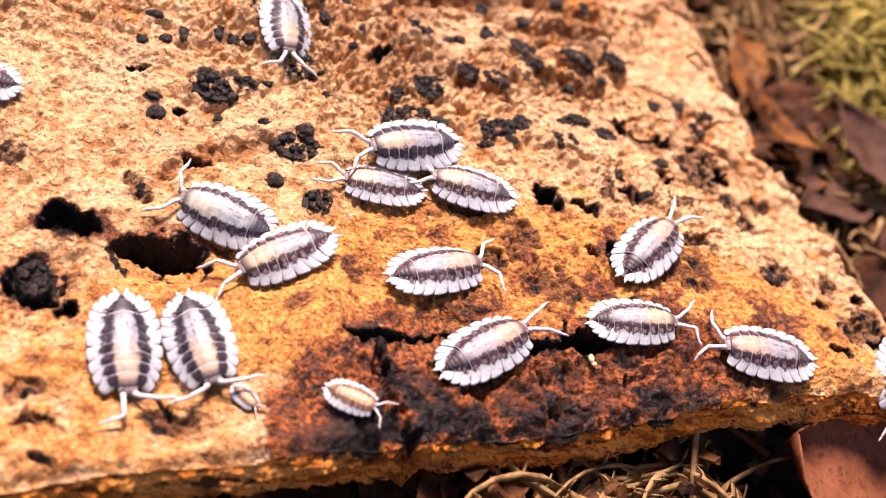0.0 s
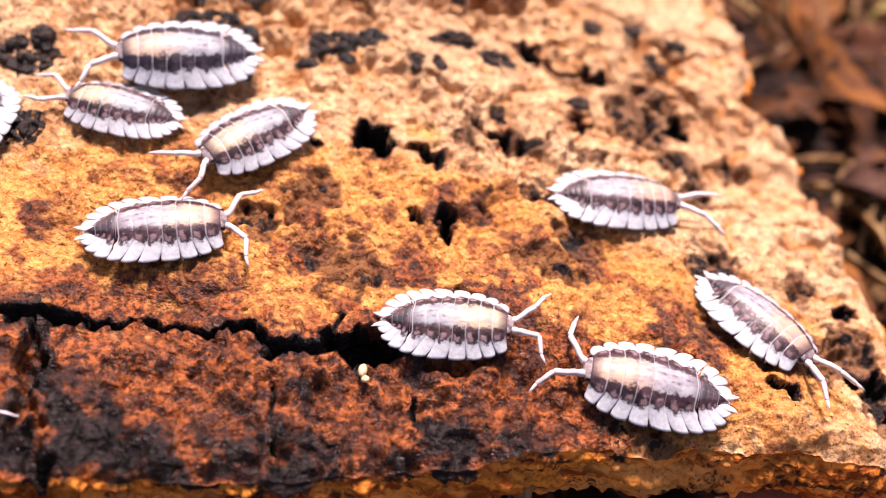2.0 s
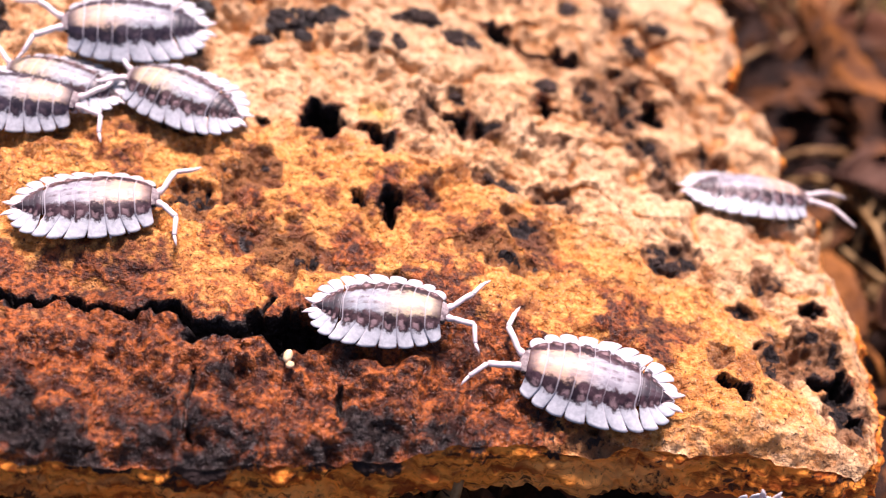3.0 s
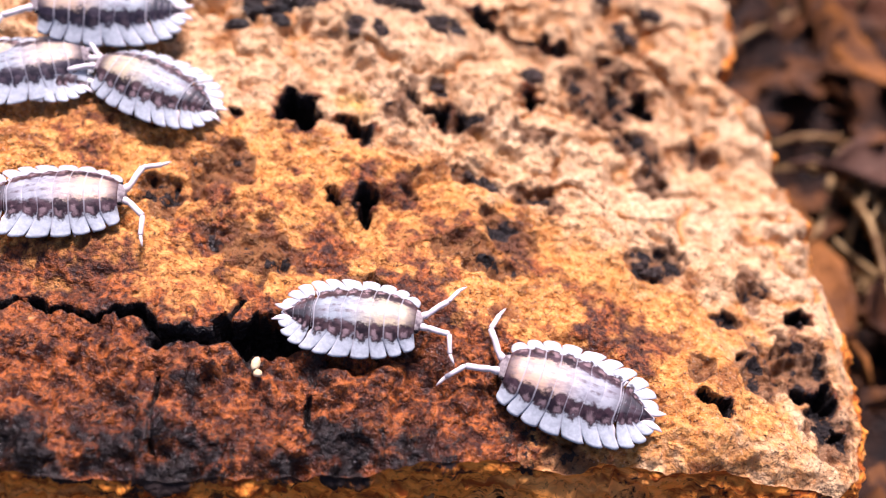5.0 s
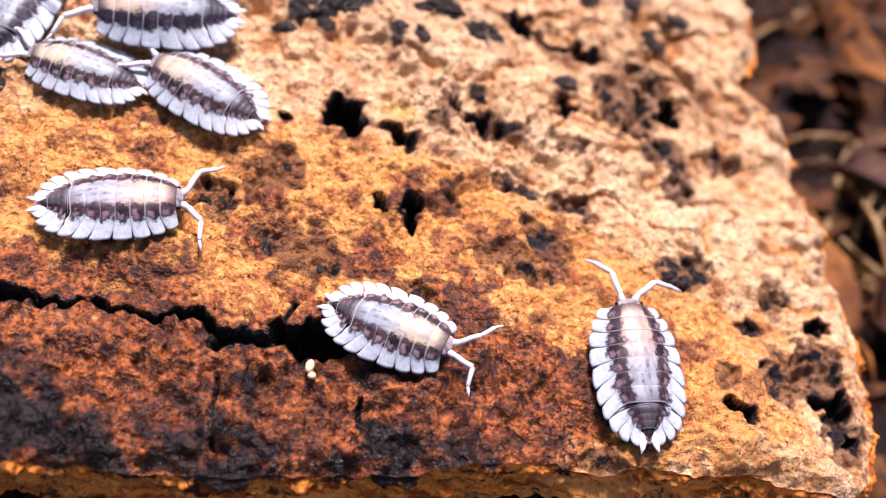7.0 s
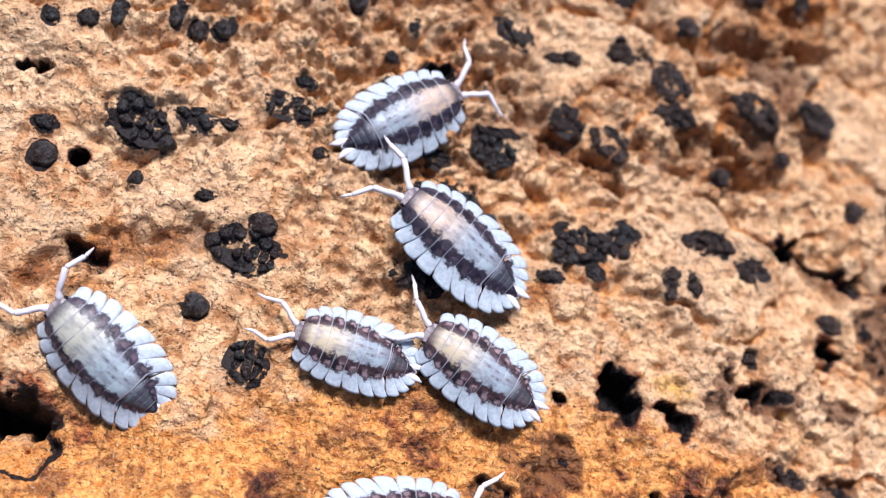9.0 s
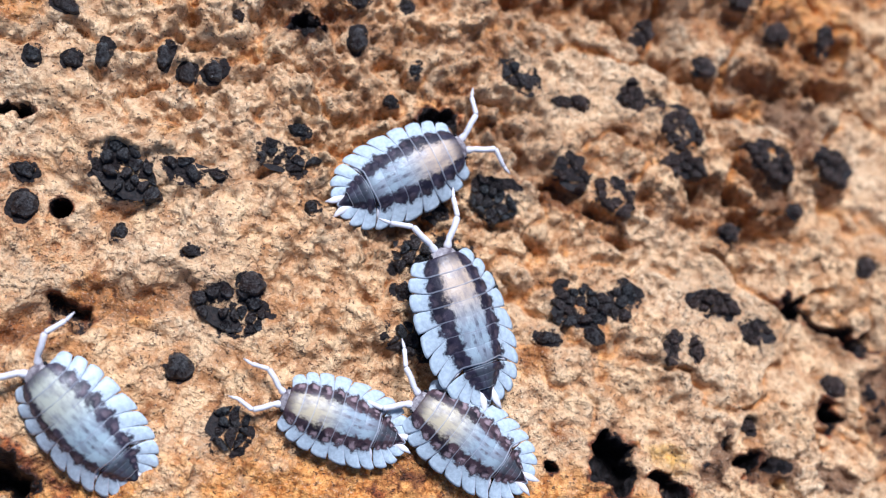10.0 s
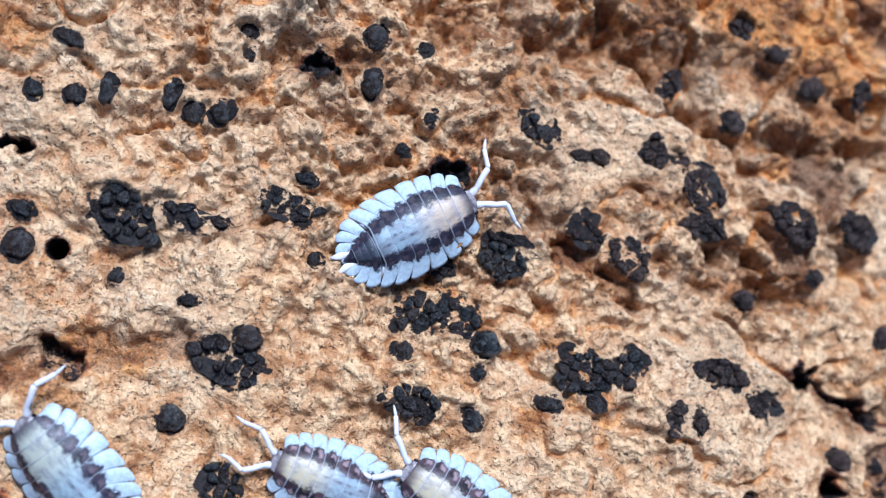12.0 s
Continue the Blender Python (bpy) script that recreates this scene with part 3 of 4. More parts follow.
FUNGI_BACK = [(56.2, 199.2, 3.3, 2.9), (57.5, 194.6, 3.2, 1.6), (69.4, 200.5, 3.9, 2.2), (79.0, 203.7, 3.2, 2.3), (47.0, 210.5, 1.5, 2.2), (59.1, 220.4, 1.5, 1.1), (53.9, 222.0, 2.2, 1.4), (65.4, 218.6, 1.8, 1.7), (56.9, 209.7, 1.7, 1.3), (73.2, 222.2, 1.4, 2.0), (87.0, 174.9, 1.8, 1.3), (87.5, 192.2, 1.4, 1.5), (99.0, 190.0, 2.2, 1.4), (94.0, 195.0, 1.6, 1.2), (102.0, 196.0, 1.8, 1.0)]
FUNGI = FUNGI_LEFT + FUNGI_MIDDLE + FUNGI_RIGHT + FUNGI_BACK


def along(line, count):
    """Evenly spaced points on a rounded polyline."""
    p = np.array(line, float)
    s = np.concatenate([[0], np.cumsum(np.hypot(*np.diff(p, axis=0).T))])
    q = np.linspace(0, s[-1], count)
    return np.stack([np.interp(q, s, p[:, 0]), np.interp(q, s, p[:, 1])], -1)


def soften(p, times):
    for _ in range(times):
        p[1:-1] = 0.25 * p[:-2] + 0.5 * p[1:-1] + 0.25 * p[2:]
    return p


def build_bark():
    cols, rows = 960, 750
    front, right = soften(along(FRONT, cols), 8), soften(along([FRONT[-1]] + RIGHT, rows), 3)
    front[:, 1] += 0.5 * fbm(front[:, 0], 0 * front[:, 0], 6, 3, 5)
    right[:, 0] += 0.6 * fbm(right[:, 1], 0 * right[:, 0], 5, 3, 6)
    front[-1] = right[0]
    left = np.linspace(front[0], BACK_LEFT, rows)
    back = np.linspace(left[-1], right[-1], cols)
    u, v = np.linspace(0, 1, cols)[None, :, None], np.linspace(0, 1, rows)[:, None, None]
    flat = (1 - v) * front[None] + v * back[None] + (1 - u) * left[:, None] + u * right[:, None]
    flat = flat - ((1 - u) * (1 - v) * front[0] + u * (1 - v) * front[-1] + (1 - u) * v * left[-1] + u * v * right[-1])
    x, y = flat[..., 0], flat[..., 1]
    z, rust, burnt, char_shade, browning = relief(x, y)
    gold = 0.7 * np.exp(-(((x - 66) / 4.5) ** 2 + ((y - 157.5) / 2.6) ** 2)) + 0.4 * np.exp(-(((x - 84) / 6) ** 2 + ((y - 158) / 4) ** 2))
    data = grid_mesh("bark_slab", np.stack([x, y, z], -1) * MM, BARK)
    for name, values in (("rust", rust), ("burnt", burnt), ("char_shade", char_shade), ("browning", browning), ("gold", gold)):
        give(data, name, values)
    slab = tagged(new("bark_slab", data), "rough tan and rust cork bark slab lying on leaf litter", "bark")
    # the broken border, from the front's left end round to the back
    rim = np.concatenate([front, right[1:]])
    top = np.concatenate([z[0], z[1:, -1]])
    tone = np.concatenate([char_shade[0], char_shade[1:, -1]])
    step = np.gradient(rim, axis=0)
    out = np.stack([step[:, 1], -step[:, 0]], -1) / np.hypot(*step.T)[:, None]
    out = soften(out, 20)
    levels = 46
    k = np.linspace(0, 1, levels)[:, None]
    run = np.arange(len(rim))[None] * 0.33
    depth = THICK + 0.9 * fbm(run, 0 * run, 18, 2, 7) + 0.5 * fbm(run, 0 * run, 2.5, 3, 16)
    low = k * depth
    ledge = 0.12 * np.sin(1.9 * low + 2.2 * fbm(run * 0.2, low, 5.0, 2, 14)) + 0.55 * fbm(run * 0.25, low, 3.0, 4, 8, 0.6) + 0.5 * fbm(run * 0.6, low, 1.6, 2, 9) + 0.3 * fbm(run, low, 0.9, 2, 15) + 0.7 * np.sin(k * math.pi) + 1.9 * k - 2.2 * k**4
    ledge = ledge * smooth(k, 0, 0.1)
    px, py = rim[None, :, 0] + out[None, :, 0] * ledge, rim[None, :, 1] + out[None, :, 1] * ledge
    pz = top[None] * (1 - k) + np.minimum(top[None], 0) * k - low
    side = grid_mesh("cut_edge", np.stack([px, py, pz], -1)[:, ::-1] * MM, EDGE)
    dark = tone[None] * smooth(k, 0.3, 0.0) + 0.45 * smooth(fbm(run * 0.3, low, 2.4, 4, 13, 0.65), 0.5, 0.9)
    give(side, "char_shade", np.broadcast_to(dark, px.shape)[:, ::-1])
    ob = tagged(new("cut_edge", side), "layered ochre broken edge")
    ob.parent = slab
    # the underside
    lower = np.stack([np.linspace(px[-1], x[:, 0].mean(), 8), np.linspace(py[-1], y.mean() + 30, 8), pz[-1] - (BELLY + pz[-1]) * smooth(np.linspace(0, 1, 8), 0, 0.35)[:, None]], -1)
    ob = tagged(new("underside", grid_mesh("underside", lower * MM, EDGE)), "brown underside")
    ob.parent = slab
    return slab


def cell(points, k, rx, ry):
    """The part of an uneven oval that lies nearest to point k."""
    cx, cy = points[k]
    poly = [(rx * math.cos(t) * (1 + 0.16 * math.sin(3 * t + rx * 9) + 0.12 * math.sin(5 * t + ry * 5)), ry * math.sin(t) * (1 + 0.14 * math.cos(2 * t + ry * 7) + 0.12 * math.cos(5 * t + rx * 3))) for t in np.linspace(0, 2 * math.pi, 15)[:-1]]
    for j, (qx, qy) in enumerate(points):
        if j == k:
            continue
        nx, ny = qx - cx, qy - cy
        far = math.hypot(nx, ny)
        nx, ny = nx / far, ny / far
        limit = nx * (qx + cx) / 2 + ny * (qy + cy) / 2 - 0.055
        kept = []
        for (ax, ay), (bx, by) in zip(poly, poly[1:] + poly[:1]):
            da, db = nx * ax + ny * ay - limit, nx * bx + ny * by - limit
            if da <= 0:
                kept.append((ax, ay))
            if da * db < 0:
                t = da / (da - db)
                kept.append((ax + t * (bx - ax), ay + t * (by - ay)))
        poly = kept
        if len(poly) < 3:
            return []
    # round the corners once
    return [p for (ax, ay), (bx, by) in zip(poly, poly[1:] + poly[:1]) for p in ((0.78 * ax + 0.22 * bx, 0.78 * ay + 0.22 * by), (0.22 * ax + 0.78 * bx, 0.22 * ay + 0.78 * by))]


def build_fungi(slab):
    rng = random.Random(4)
    for fx, fy, rx, ry in FUNGI:
        turn = rng.uniform(-0.5, 0.5)
        c, s = math.cos(turn), math.sin(turn)
        ground = float(lie(np.array(fx), np.array(fy))) - 0.15
        bm = bmesh.new()
        ring = [bm.verts.new((MM * 0.96 * rx * math.cos(t) * rng.uniform(0.8, 1.15), MM * 0.96 * ry * math.sin(t) * rng.uniform(0.8, 1.15), 0.0)) for t in np.linspace(0, 2 * math.pi, 19)[:-1]]
        mid = bm.verts.new((0, 0, 0.0003))
        for a, b in zip(ring, ring[1:] + ring[:1]):
            bm.faces.new((a, b, mid))
        crust = part("fungus_crust", bm, CRUST, slab, "cracked black fungus crust")
        crust.location = (fx * MM, fy * MM, (ground - 0.35) * MM)
        crust.rotation_euler = (0, 0, turn)
        small = max(rx, ry) < 1.9
        count = 1 if small else max(3, min(26, round(rx * ry * 1.7)))
        tries = []
        for _ in range(40 * count):
            a, r = rng.uniform(0, 2 * math.pi), math.sqrt(rng.random()) * 0.9
            tries.append((rx * r * math.cos(a), ry * r * math.sin(a)))
        points = [tries[0]]
        while len(points) < count:
            points.append(max(tries, key=lambda p: min((p[0] - q[0]) ** 2 + (p[1] - q[1]) ** 2 for q in points) * rng.random() ** 2))
        for k, (cx, cy) in enumerate(points):
            poly = cell(points, k, rx, ry)
            if len(poly) < 3 or (count > 3 and rng.random() < 0.12):
                continue
            high = rng.uniform(0.75, 1.0) * min(rx, ry) if small else rng.uniform(0.3, 1.15) * min(1.0, 0.6 + 0.2 * min(rx, ry))
            mx, my = sum(p[0] for p in poly) / len(poly), sum(p[1] for p in poly) / len(poly)
            bm = bmesh.new()
            rings = []
            for inset, z in ((0.9, -1.4), (1.0, 0.2 * high), (0.93, 0.55 * high), (0.76, 0.83 * high), (0.42, 0.98 * high)) if small else ((1.0, -1.4), (1.0, 0.35 * high), (0.94, 0.72 * high), (0.76, 0.93 * high), (0.38, high)):
                rings.append([bm.verts.new((MM * (px - mx) * inset, MM * (py - my) * inset, MM * (z + rng.uniform(-0.11, 0.11)))) for px, py in poly])
            for low, up in zip(rings, rings[1:]):
                for i in range(len(poly)):
                    j = (i + 1) % len(poly)
                    bm.faces.new((low[i], low[j], up[j], up[i]))
            tip = bm.verts.new((0, 0, MM * high))
            for i in range(len(poly)):
                bm.faces.new((rings[-1][i], rings[-1][(i + 1) % len(poly)], tip))
            lump = part("lump", bm, FUNGUS_BROWN_HAZED if (fx, fy, rx, ry) in FUNGI_RIGHT + FUNGI_BACK else FUNGUS, crust)
            lump.location = (mx * MM, my * MM, 0)
            lump.rotation_euler = (rng.uniform(-0.14, 0.14), rng.uniform(-0.14, 0.14), 0)
            wx, wy = fx + c * mx - s * my, fy + s * mx + c * my
            lump.location.z = (float(lie(np.array(wx), np.array(wy))) - ground + rng.uniform(0.0, 0.35)) * MM


slab = build_bark()
build_fungi(slab)


# ---- ground and litter ----
def floor_height(x, y):
    under = smooth(x, 112, 85) * smooth(y - 0.23 * x, 30, 62)
    return -46 + 6 * fbm(x, y, 22, 4, 201) + 27 * under


def build_ground():
    near = np.linspace(-110, 330, 260)
    far = np.concatenate([np.linspace(-1500, -120, 14), near, np.linspace(340, 1700, 14)])
    x, y = np.meshgrid(far, far)
    z = floor_height(x, y)
    data = grid_mesh("ground", np.stack([x, y, z], -1) * MM, SOIL)
    return tagged(new("ground", data), "dark moist soil under leaf litter", "ground", kind="structure")


def dead_leaf(length, width, curl, cup, material, label, m, seed):
    """A curled dead leaf with a raised midrib, wavy margin and stalk."""
    bm = bmesh.new()
    n, w = 18, 10
    rng = random.Random(seed)
    ph = rng.uniform(0, 6)
    rows = []
    for i in range(n + 1):
        t = i / n
        half = width / 2 * math.sin(math.pi * min(1, t * 1.02)) ** 0.75 * (1 - 0.25 * t)
        ang = curl * (t - 0.5)
        row = []
        for j in range(w + 1):
            a = 2 * j / w - 1
            wob = 1 + 0.06 * math.sin(9 * t * math.pi + ph + a)
            px = length * (math.sin(ang) / max(abs(curl), 1e-3) if abs(curl) > 0.05 else t - 0.5)
            py = a * half * wob
            pz = length * (1 - math.cos(ang)) / max(abs(curl), 1e-3) * (1 if curl > 0 else -1) + cup * width * a * a + 0.03 * width * math.sin(7 * t + 3 * a + ph) - 0.02 * width * math.exp(-40 * a * a)
            row.append(bm.verts.new((px, py, pz)))
        rows.append(row)
    for r0, r1 in zip(rows, rows[1:]):
        for j in range(w):
            bm.faces.new((r0[j], r0[j + 1], r1[j + 1], r1[j]))
    bmesh.ops.remove_doubles(bm, verts=bm.verts, dist=1e-5)
    bmesh.ops.recalc_face_normals(bm, faces=bm.faces)
    bmesh.ops.solidify(bm, geom=bm.faces[:], thickness=0.0004)
    leaf = part("dead_leaf", bm, material)
    leaf.matrix_world = m
    tagged(leaf, label, "leaf", "dead leaves in the litter")
    stalk = bmesh.new()
    tube(stalk, [(-0.5 * length, 0, 0.0002), (-0.62 * length, 0.01 * length, 0.001), (-0.75 * length, 0.03 * length, -0.001)], [0.0007, 0.0006, 0.0005], 6)
    part("stalk", stalk, material, leaf)
    return leaf


def tube(bm, points, radii, sides=8, flat=1.0):
    """A tapered tube through points."""
    pts = [Vector(p) for p in points]
    rings = []
    for i, p in enumerate(pts):
        way = (pts[min(i + 1, len(pts) - 1)] - pts[max(i - 1, 0)]).normalized()
        side = way.cross(Vector((0, 0, 1)))
        side = side.normalized() if side.length > 1e-4 else Vector((1, 0, 0))
        up = side.cross(way)
        rings.append([bm.verts.new(p + radii[i] * (math.cos(a) * side + flat * math.sin(a) * up)) for a in np.linspace(0, 2 * math.pi, sides + 1)[:-1]])
    for r0, r1 in zip(rings, rings[1:]):
        for i in range(sides):
            j = (i + 1) % sides
            bm.faces.new((r0[i], r0[j], r1[j], r1[i]))
    bm.faces.new(rings[0][::-1])
    bm.faces.new(rings[-1])


def moss(name, label, cx, cy, rx, ry, lift, count, material, seed):
    """A tangle of moss strands with short side leaves, all one mesh."""
    rng = random.Random(seed)
    verts, faces = [], []

    def strand(points, radius):
        start = len(verts)
        for k, p in enumerate(points):
            r = radius * (1 - 0.6 * k / (len(points) - 1))
            for dx, dz in ((r, 0), (-0.5 * r, 0.87 * r), (-0.5 * r, -0.87 * r)):
                verts.append((p[0] + dx, p[1] + 0.4 * dz, p[2] + dz))
        for k in range(len(points) - 1):
            for i in range(3):
                a, b = start + 3 * k + i, start + 3 * k + (i + 1) % 3
                faces.append((a, b, b + 3, a + 3))

    for _ in range(count):
        a, r = rng.uniform(0, 2 * math.pi), math.sqrt(rng.random())
        px, py = cx + rx * r * math.cos(a), cy + ry * r * math.sin(a)
        pz = float(floor_height(np.array(px), np.array(py))) + lift * (1 - r * r) * rng.uniform(0.2, 1.0)
        yaw, rise = rng.uniform(0, 2 * math.pi), rng.uniform(-0.3, 0.8)
        pts, bend, length = [], rng.uniform(-0.3, 0.3), rng.uniform(14, 34)
        for k in range(7):
            pts.append((px * MM, py * MM, pz * MM))
            px, py, pz = px + length / 6 * math.cos(yaw) * math.cos(rise), py + length / 6 * math.sin(yaw) * math.cos(rise), pz + length / 6 * math.sin(rise)
            yaw, rise = yaw + bend, rise - rng.uniform(0.0, 0.35)
        strand(pts, rng.uniform(0.0008, 0.0016))
        for k in range(1, 6):
            if rng.random() < 0.5:
                w = rng.uniform(0, 2 * math.pi)
                q = pts[k]
                tip = (q[0] + 0.0026 * math.cos(w), q[1] + 0.0026 * math.sin(w), q[2] + 0.0014)
                strand([q, ((q[0] + tip[0]) / 2, (q[1] + tip[1]) / 2, q[2] + 0.0012), tip], 0.0005)
    data = bpy.data.meshes.new(name)
    data.from_pydata(verts, [], faces)
    data.materials.append(material)
    data.polygons.foreach_set("use_smooth", [True] * len(faces))
    return tagged(new(name, data), label, "moss", kind="stuff")


def wood_chips(count, seed):
    """Splinters and crumbs of wood strewn over the soil, one mesh."""
    rng = random.Random(seed)
    bm = bmesh.new()
    for _ in range(count):
        px, py = rng.choice([(rng.uniform(118, 260), rng.uniform(90, 380)), (rng.uniform(0, 150), rng.uniform(60, 122))])
        pz = float(floor_height(np.array(px), np.array(py))) + rng.uniform(0, 3)
        m = pose(px * MM, py * MM, pz * MM, rng.uniform(-40, 40), rng.uniform(-40, 40), rng.uniform(0, 360))
        size = Matrix.Diagonal((rng.uniform(3, 14) * MM, rng.uniform(1.5, 5) * MM, rng.uniform(0.5, 1.6) * MM, 1))
        made = bmesh.ops.create_cube(bm, size=1.0, matrix=m @ size)
        for v in made["verts"]:
            v.co += Vector((rng.uniform(-1, 1), rng.uniform(-1, 1), rng.uniform(-1, 1))) * 0.0012
    ob = part("wood_chips", bm, CHIP, None, "", False)
    return tagged(ob, "orange brown wood chips strewn over soil", "wood chips", kind="stuff")


def litter():
    build_ground()
    rng = random.Random(12)
    # named leaves: place, size, turn, colour
    named = [
        (152, 205, -36, 27, 18, 20, 1, "pinkish brown dead leaf beside the bark"),
        (146, 98, -21, 84, 58, -25, 4, "large smooth red brown dead leaf beside the bark"),
        (150, 242, -42, 50, 27, 15, 0, "dark red brown curled dead leaf in the litter"),
        (164, 222, -30, 32, 22, 130, 1, "pinkish brown dead leaf under moss"),
        (140, 182, -42, 30, 15, 120, 3, "ochre curled dead leaf in the litter"),
        (160, 182, -40, 34, 20, 40, 2, "dark brown dead leaf in the litter"),
        (140, 262, -40, 36, 14, 80, 3, "ochre dead leaf in the litter"),
    ]
    for k, (x, y, z, length, width, turn, tone, label) in enumerate(named):
        dead_leaf(length * MM, width * MM, 0.5 if k % 2 else -0.4, 0.12, LEAVES[tone], label, pose(x * MM, y * MM, z * MM, 8 * (k % 3) - 6, 10 - 7 * (k % 4), turn), k)
    kinds = ["red brown dead leaf in the litter", "pinkish brown dead leaf in the litter", "dark brown dead leaf in the litter", "ochre dead leaf in the litter"]
    for k in range(70):
        x, y = (rng.uniform(125, 260), rng.uniform(120, 360)) if k < 52 else (rng.uniform(-20, 170), rng.uniform(40, 100))
        tone = rng.choice([0, 2, 3, 3, 0, 2])
        z = float(floor_height(np.array(x), np.array(y))) + 2.0
        dead_leaf(rng.uniform(18, 34) * MM, rng.uniform(9, 17) * MM, rng.uniform(-1.3, 1.3), rng.uniform(-0.1, 0.2), LEAVES[tone], kinds[tone], pose(x * MM, y * MM, z * MM, rng.uniform(-20, 20), rng.uniform(-18, 18), rng.uniform(0, 360)), 50 + k)
    moss("green_moss", "tangled yellow green moss in the litter", 191, 262, 25, 46, 32, 560, MOSS_GREEN, 3)
    moss("dry_moss", "pale dry moss strands below the bark edge", 92, 100, 36, 9, 4, 190, MOSS_PALE, 4)
    moss("dry_moss", "pale dry moss strands among leaves", 158, 200, 20, 24, 7, 45, MOSS_PALE, 5)
    moss("dry_moss", "pale dry moss strands among leaves", 146, 276, 22, 30, 14, 110, MOSS_PALE, 8)
    wood_chips(1500, 6)
    for k, (x, y, z, s) in enumerate([(65.3, 118.4, 0.6, 1.7), (65.8, 117.5, 0.4, 1.2)]):
        bm = bmesh.new()
        bmesh.ops.create_icosphere(bm, subdivisions=2, radius=s * 0.5 * MM)
        r = random.Random(k)
        for v in bm.verts:
            v.co = Vector((v.co.x * (0.62 + 0.3 * k), v.co.y * (1.05 - 0.2 * k), v.co.z * 0.6)) * r.uniform(0.88, 1.12)
        crumb = part("crumb", bm, CRUMB)
        crumb.location = (x * MM, y * MM, (float(lie(np.array(x), np.array(y))) + 0.35 + z * 0.3) * MM)
        tagged(crumb, "tiny pale yellow food crumb on dark bark", "crumb", "crumbs on the bark")


litter()


# ---- woodlice ----
def plate(x0, length, inner, high, lobe=None, over=0.22, point=0.0, after=None, sharp=0.0):
    """One arched back plate; millimetres, head towards +x. lobe: the two angles between which its side lobe reaches the oval outline."""
    bm = bmesh.new()
    across, lengthwise = bm.verts.layers.float.new("across"), bm.verts.layers.float.new("along")
    n, k = 40, 10
    rows = []
    for i in range(n + 1):
        a = 2 * i / n - 1
        s, side = abs(a), (1 if a >= 0 else -1)
        row = []
        for j in range(k + 1):
            b, tone = j / k, s
            width, tall = (inner + (after[0] - inner) * b * (1 + over), high + (after[1] - high) * b * (1 + over)) if after else (inner, high)
            swell = 0.10 * math.sin(math.pi * (0.15 + 0.8 * b))
            if lobe is None:
                x, y = x0 - length * b * (1 + over), a * width * (1 - point * b * b)
                z = tall * (1 - 0.5 * s * s)
                tone = 0.55 * s + (0.25 * (1 - s) + 0.42 * b * b) * (point > 0)
            elif s <= 0.58:
                x, y = x0 - length * b * (1 + over * (1 - s)), side * width * s / 0.58
                z = tall * (1 - 0.34 * (s / 0.58) ** 2) + swell
            else:
                f = (s - 0.58) / 0.42
                gap = (0.09 + 0.06 * sharp) * float(smooth(f, 0.35, 1.0))
                c = gap * 0.62 + (1 - gap) * b
                t = radians(lobe[0] + (lobe[1] - lobe[0]) * c)
                reach = 1 - (0.055 + 0.04 * sharp) * (1 - b) ** 4 - (0.035 - 0.03 * sharp) * b**6 + 0.02 * sharp * b
                ox = -0.2 + (8.55 if t < math.pi / 2 else 8.1) * reach * math.copysign(abs(math.cos(t)) ** 0.86, math.cos(t))
                oy = 5.15 * reach * math.sin(t) ** (0.66 if t < math.pi / 2 else 0.78)
                ix, iy = x0 - length * b * (1 + over * 0.42), width
                x, y = ix + (ox - ix) * (0.65 * f + 0.35 * f * f), side * (iy + (oy - iy) * f)
                z = tall * (0.66 - 0.52 * f**0.85) + swell * (1 - 0.3 * f) + 0.05 * f * f
            v = bm.verts.new((x * MM, y * MM, (0.27 + z + 0.03 * b) * MM))
            v[across], v[lengthwise] = tone, b
            row.append(v)
        rows.append(row)
    for r0, r1 in zip(rows, rows[1:]):
        for j in range(k):
            bm.faces.new((r0[j], r0[j + 1], r1[j + 1], r1[j]))
    bmesh.ops.recalc_face_normals(bm, faces=bm.faces)
    if sum(f.normal.z for f in bm.faces) < 0:
        bmesh.ops.reverse_faces(bm, faces=bm.faces)
    bmesh.ops.solidify(bm, geom=bm.faces[:], thickness=0.0001)
    return bm


def ellipsoid(c, r, seg=16):
    bm = bmesh.new()
    bmesh.ops.create_uvsphere(bm, u_segments=seg, v_segments=seg // 2 + 2, radius=1, matrix=Matrix.Translation([q * MM for q in c]) @ Matrix.Diagonal((*[q * MM for q in r], 1)))
    return bm


LOBES = [19, 40, 56, 72, 87, 101, 115, 129]
INNER = [1.75, 2.4, 2.75, 2.85, 2.85, 2.75, 2.5, 2.2]
HIGH = [2.1, 2.5, 2.75, 2.85, 2.85, 2.75, 2.5, 2.25]


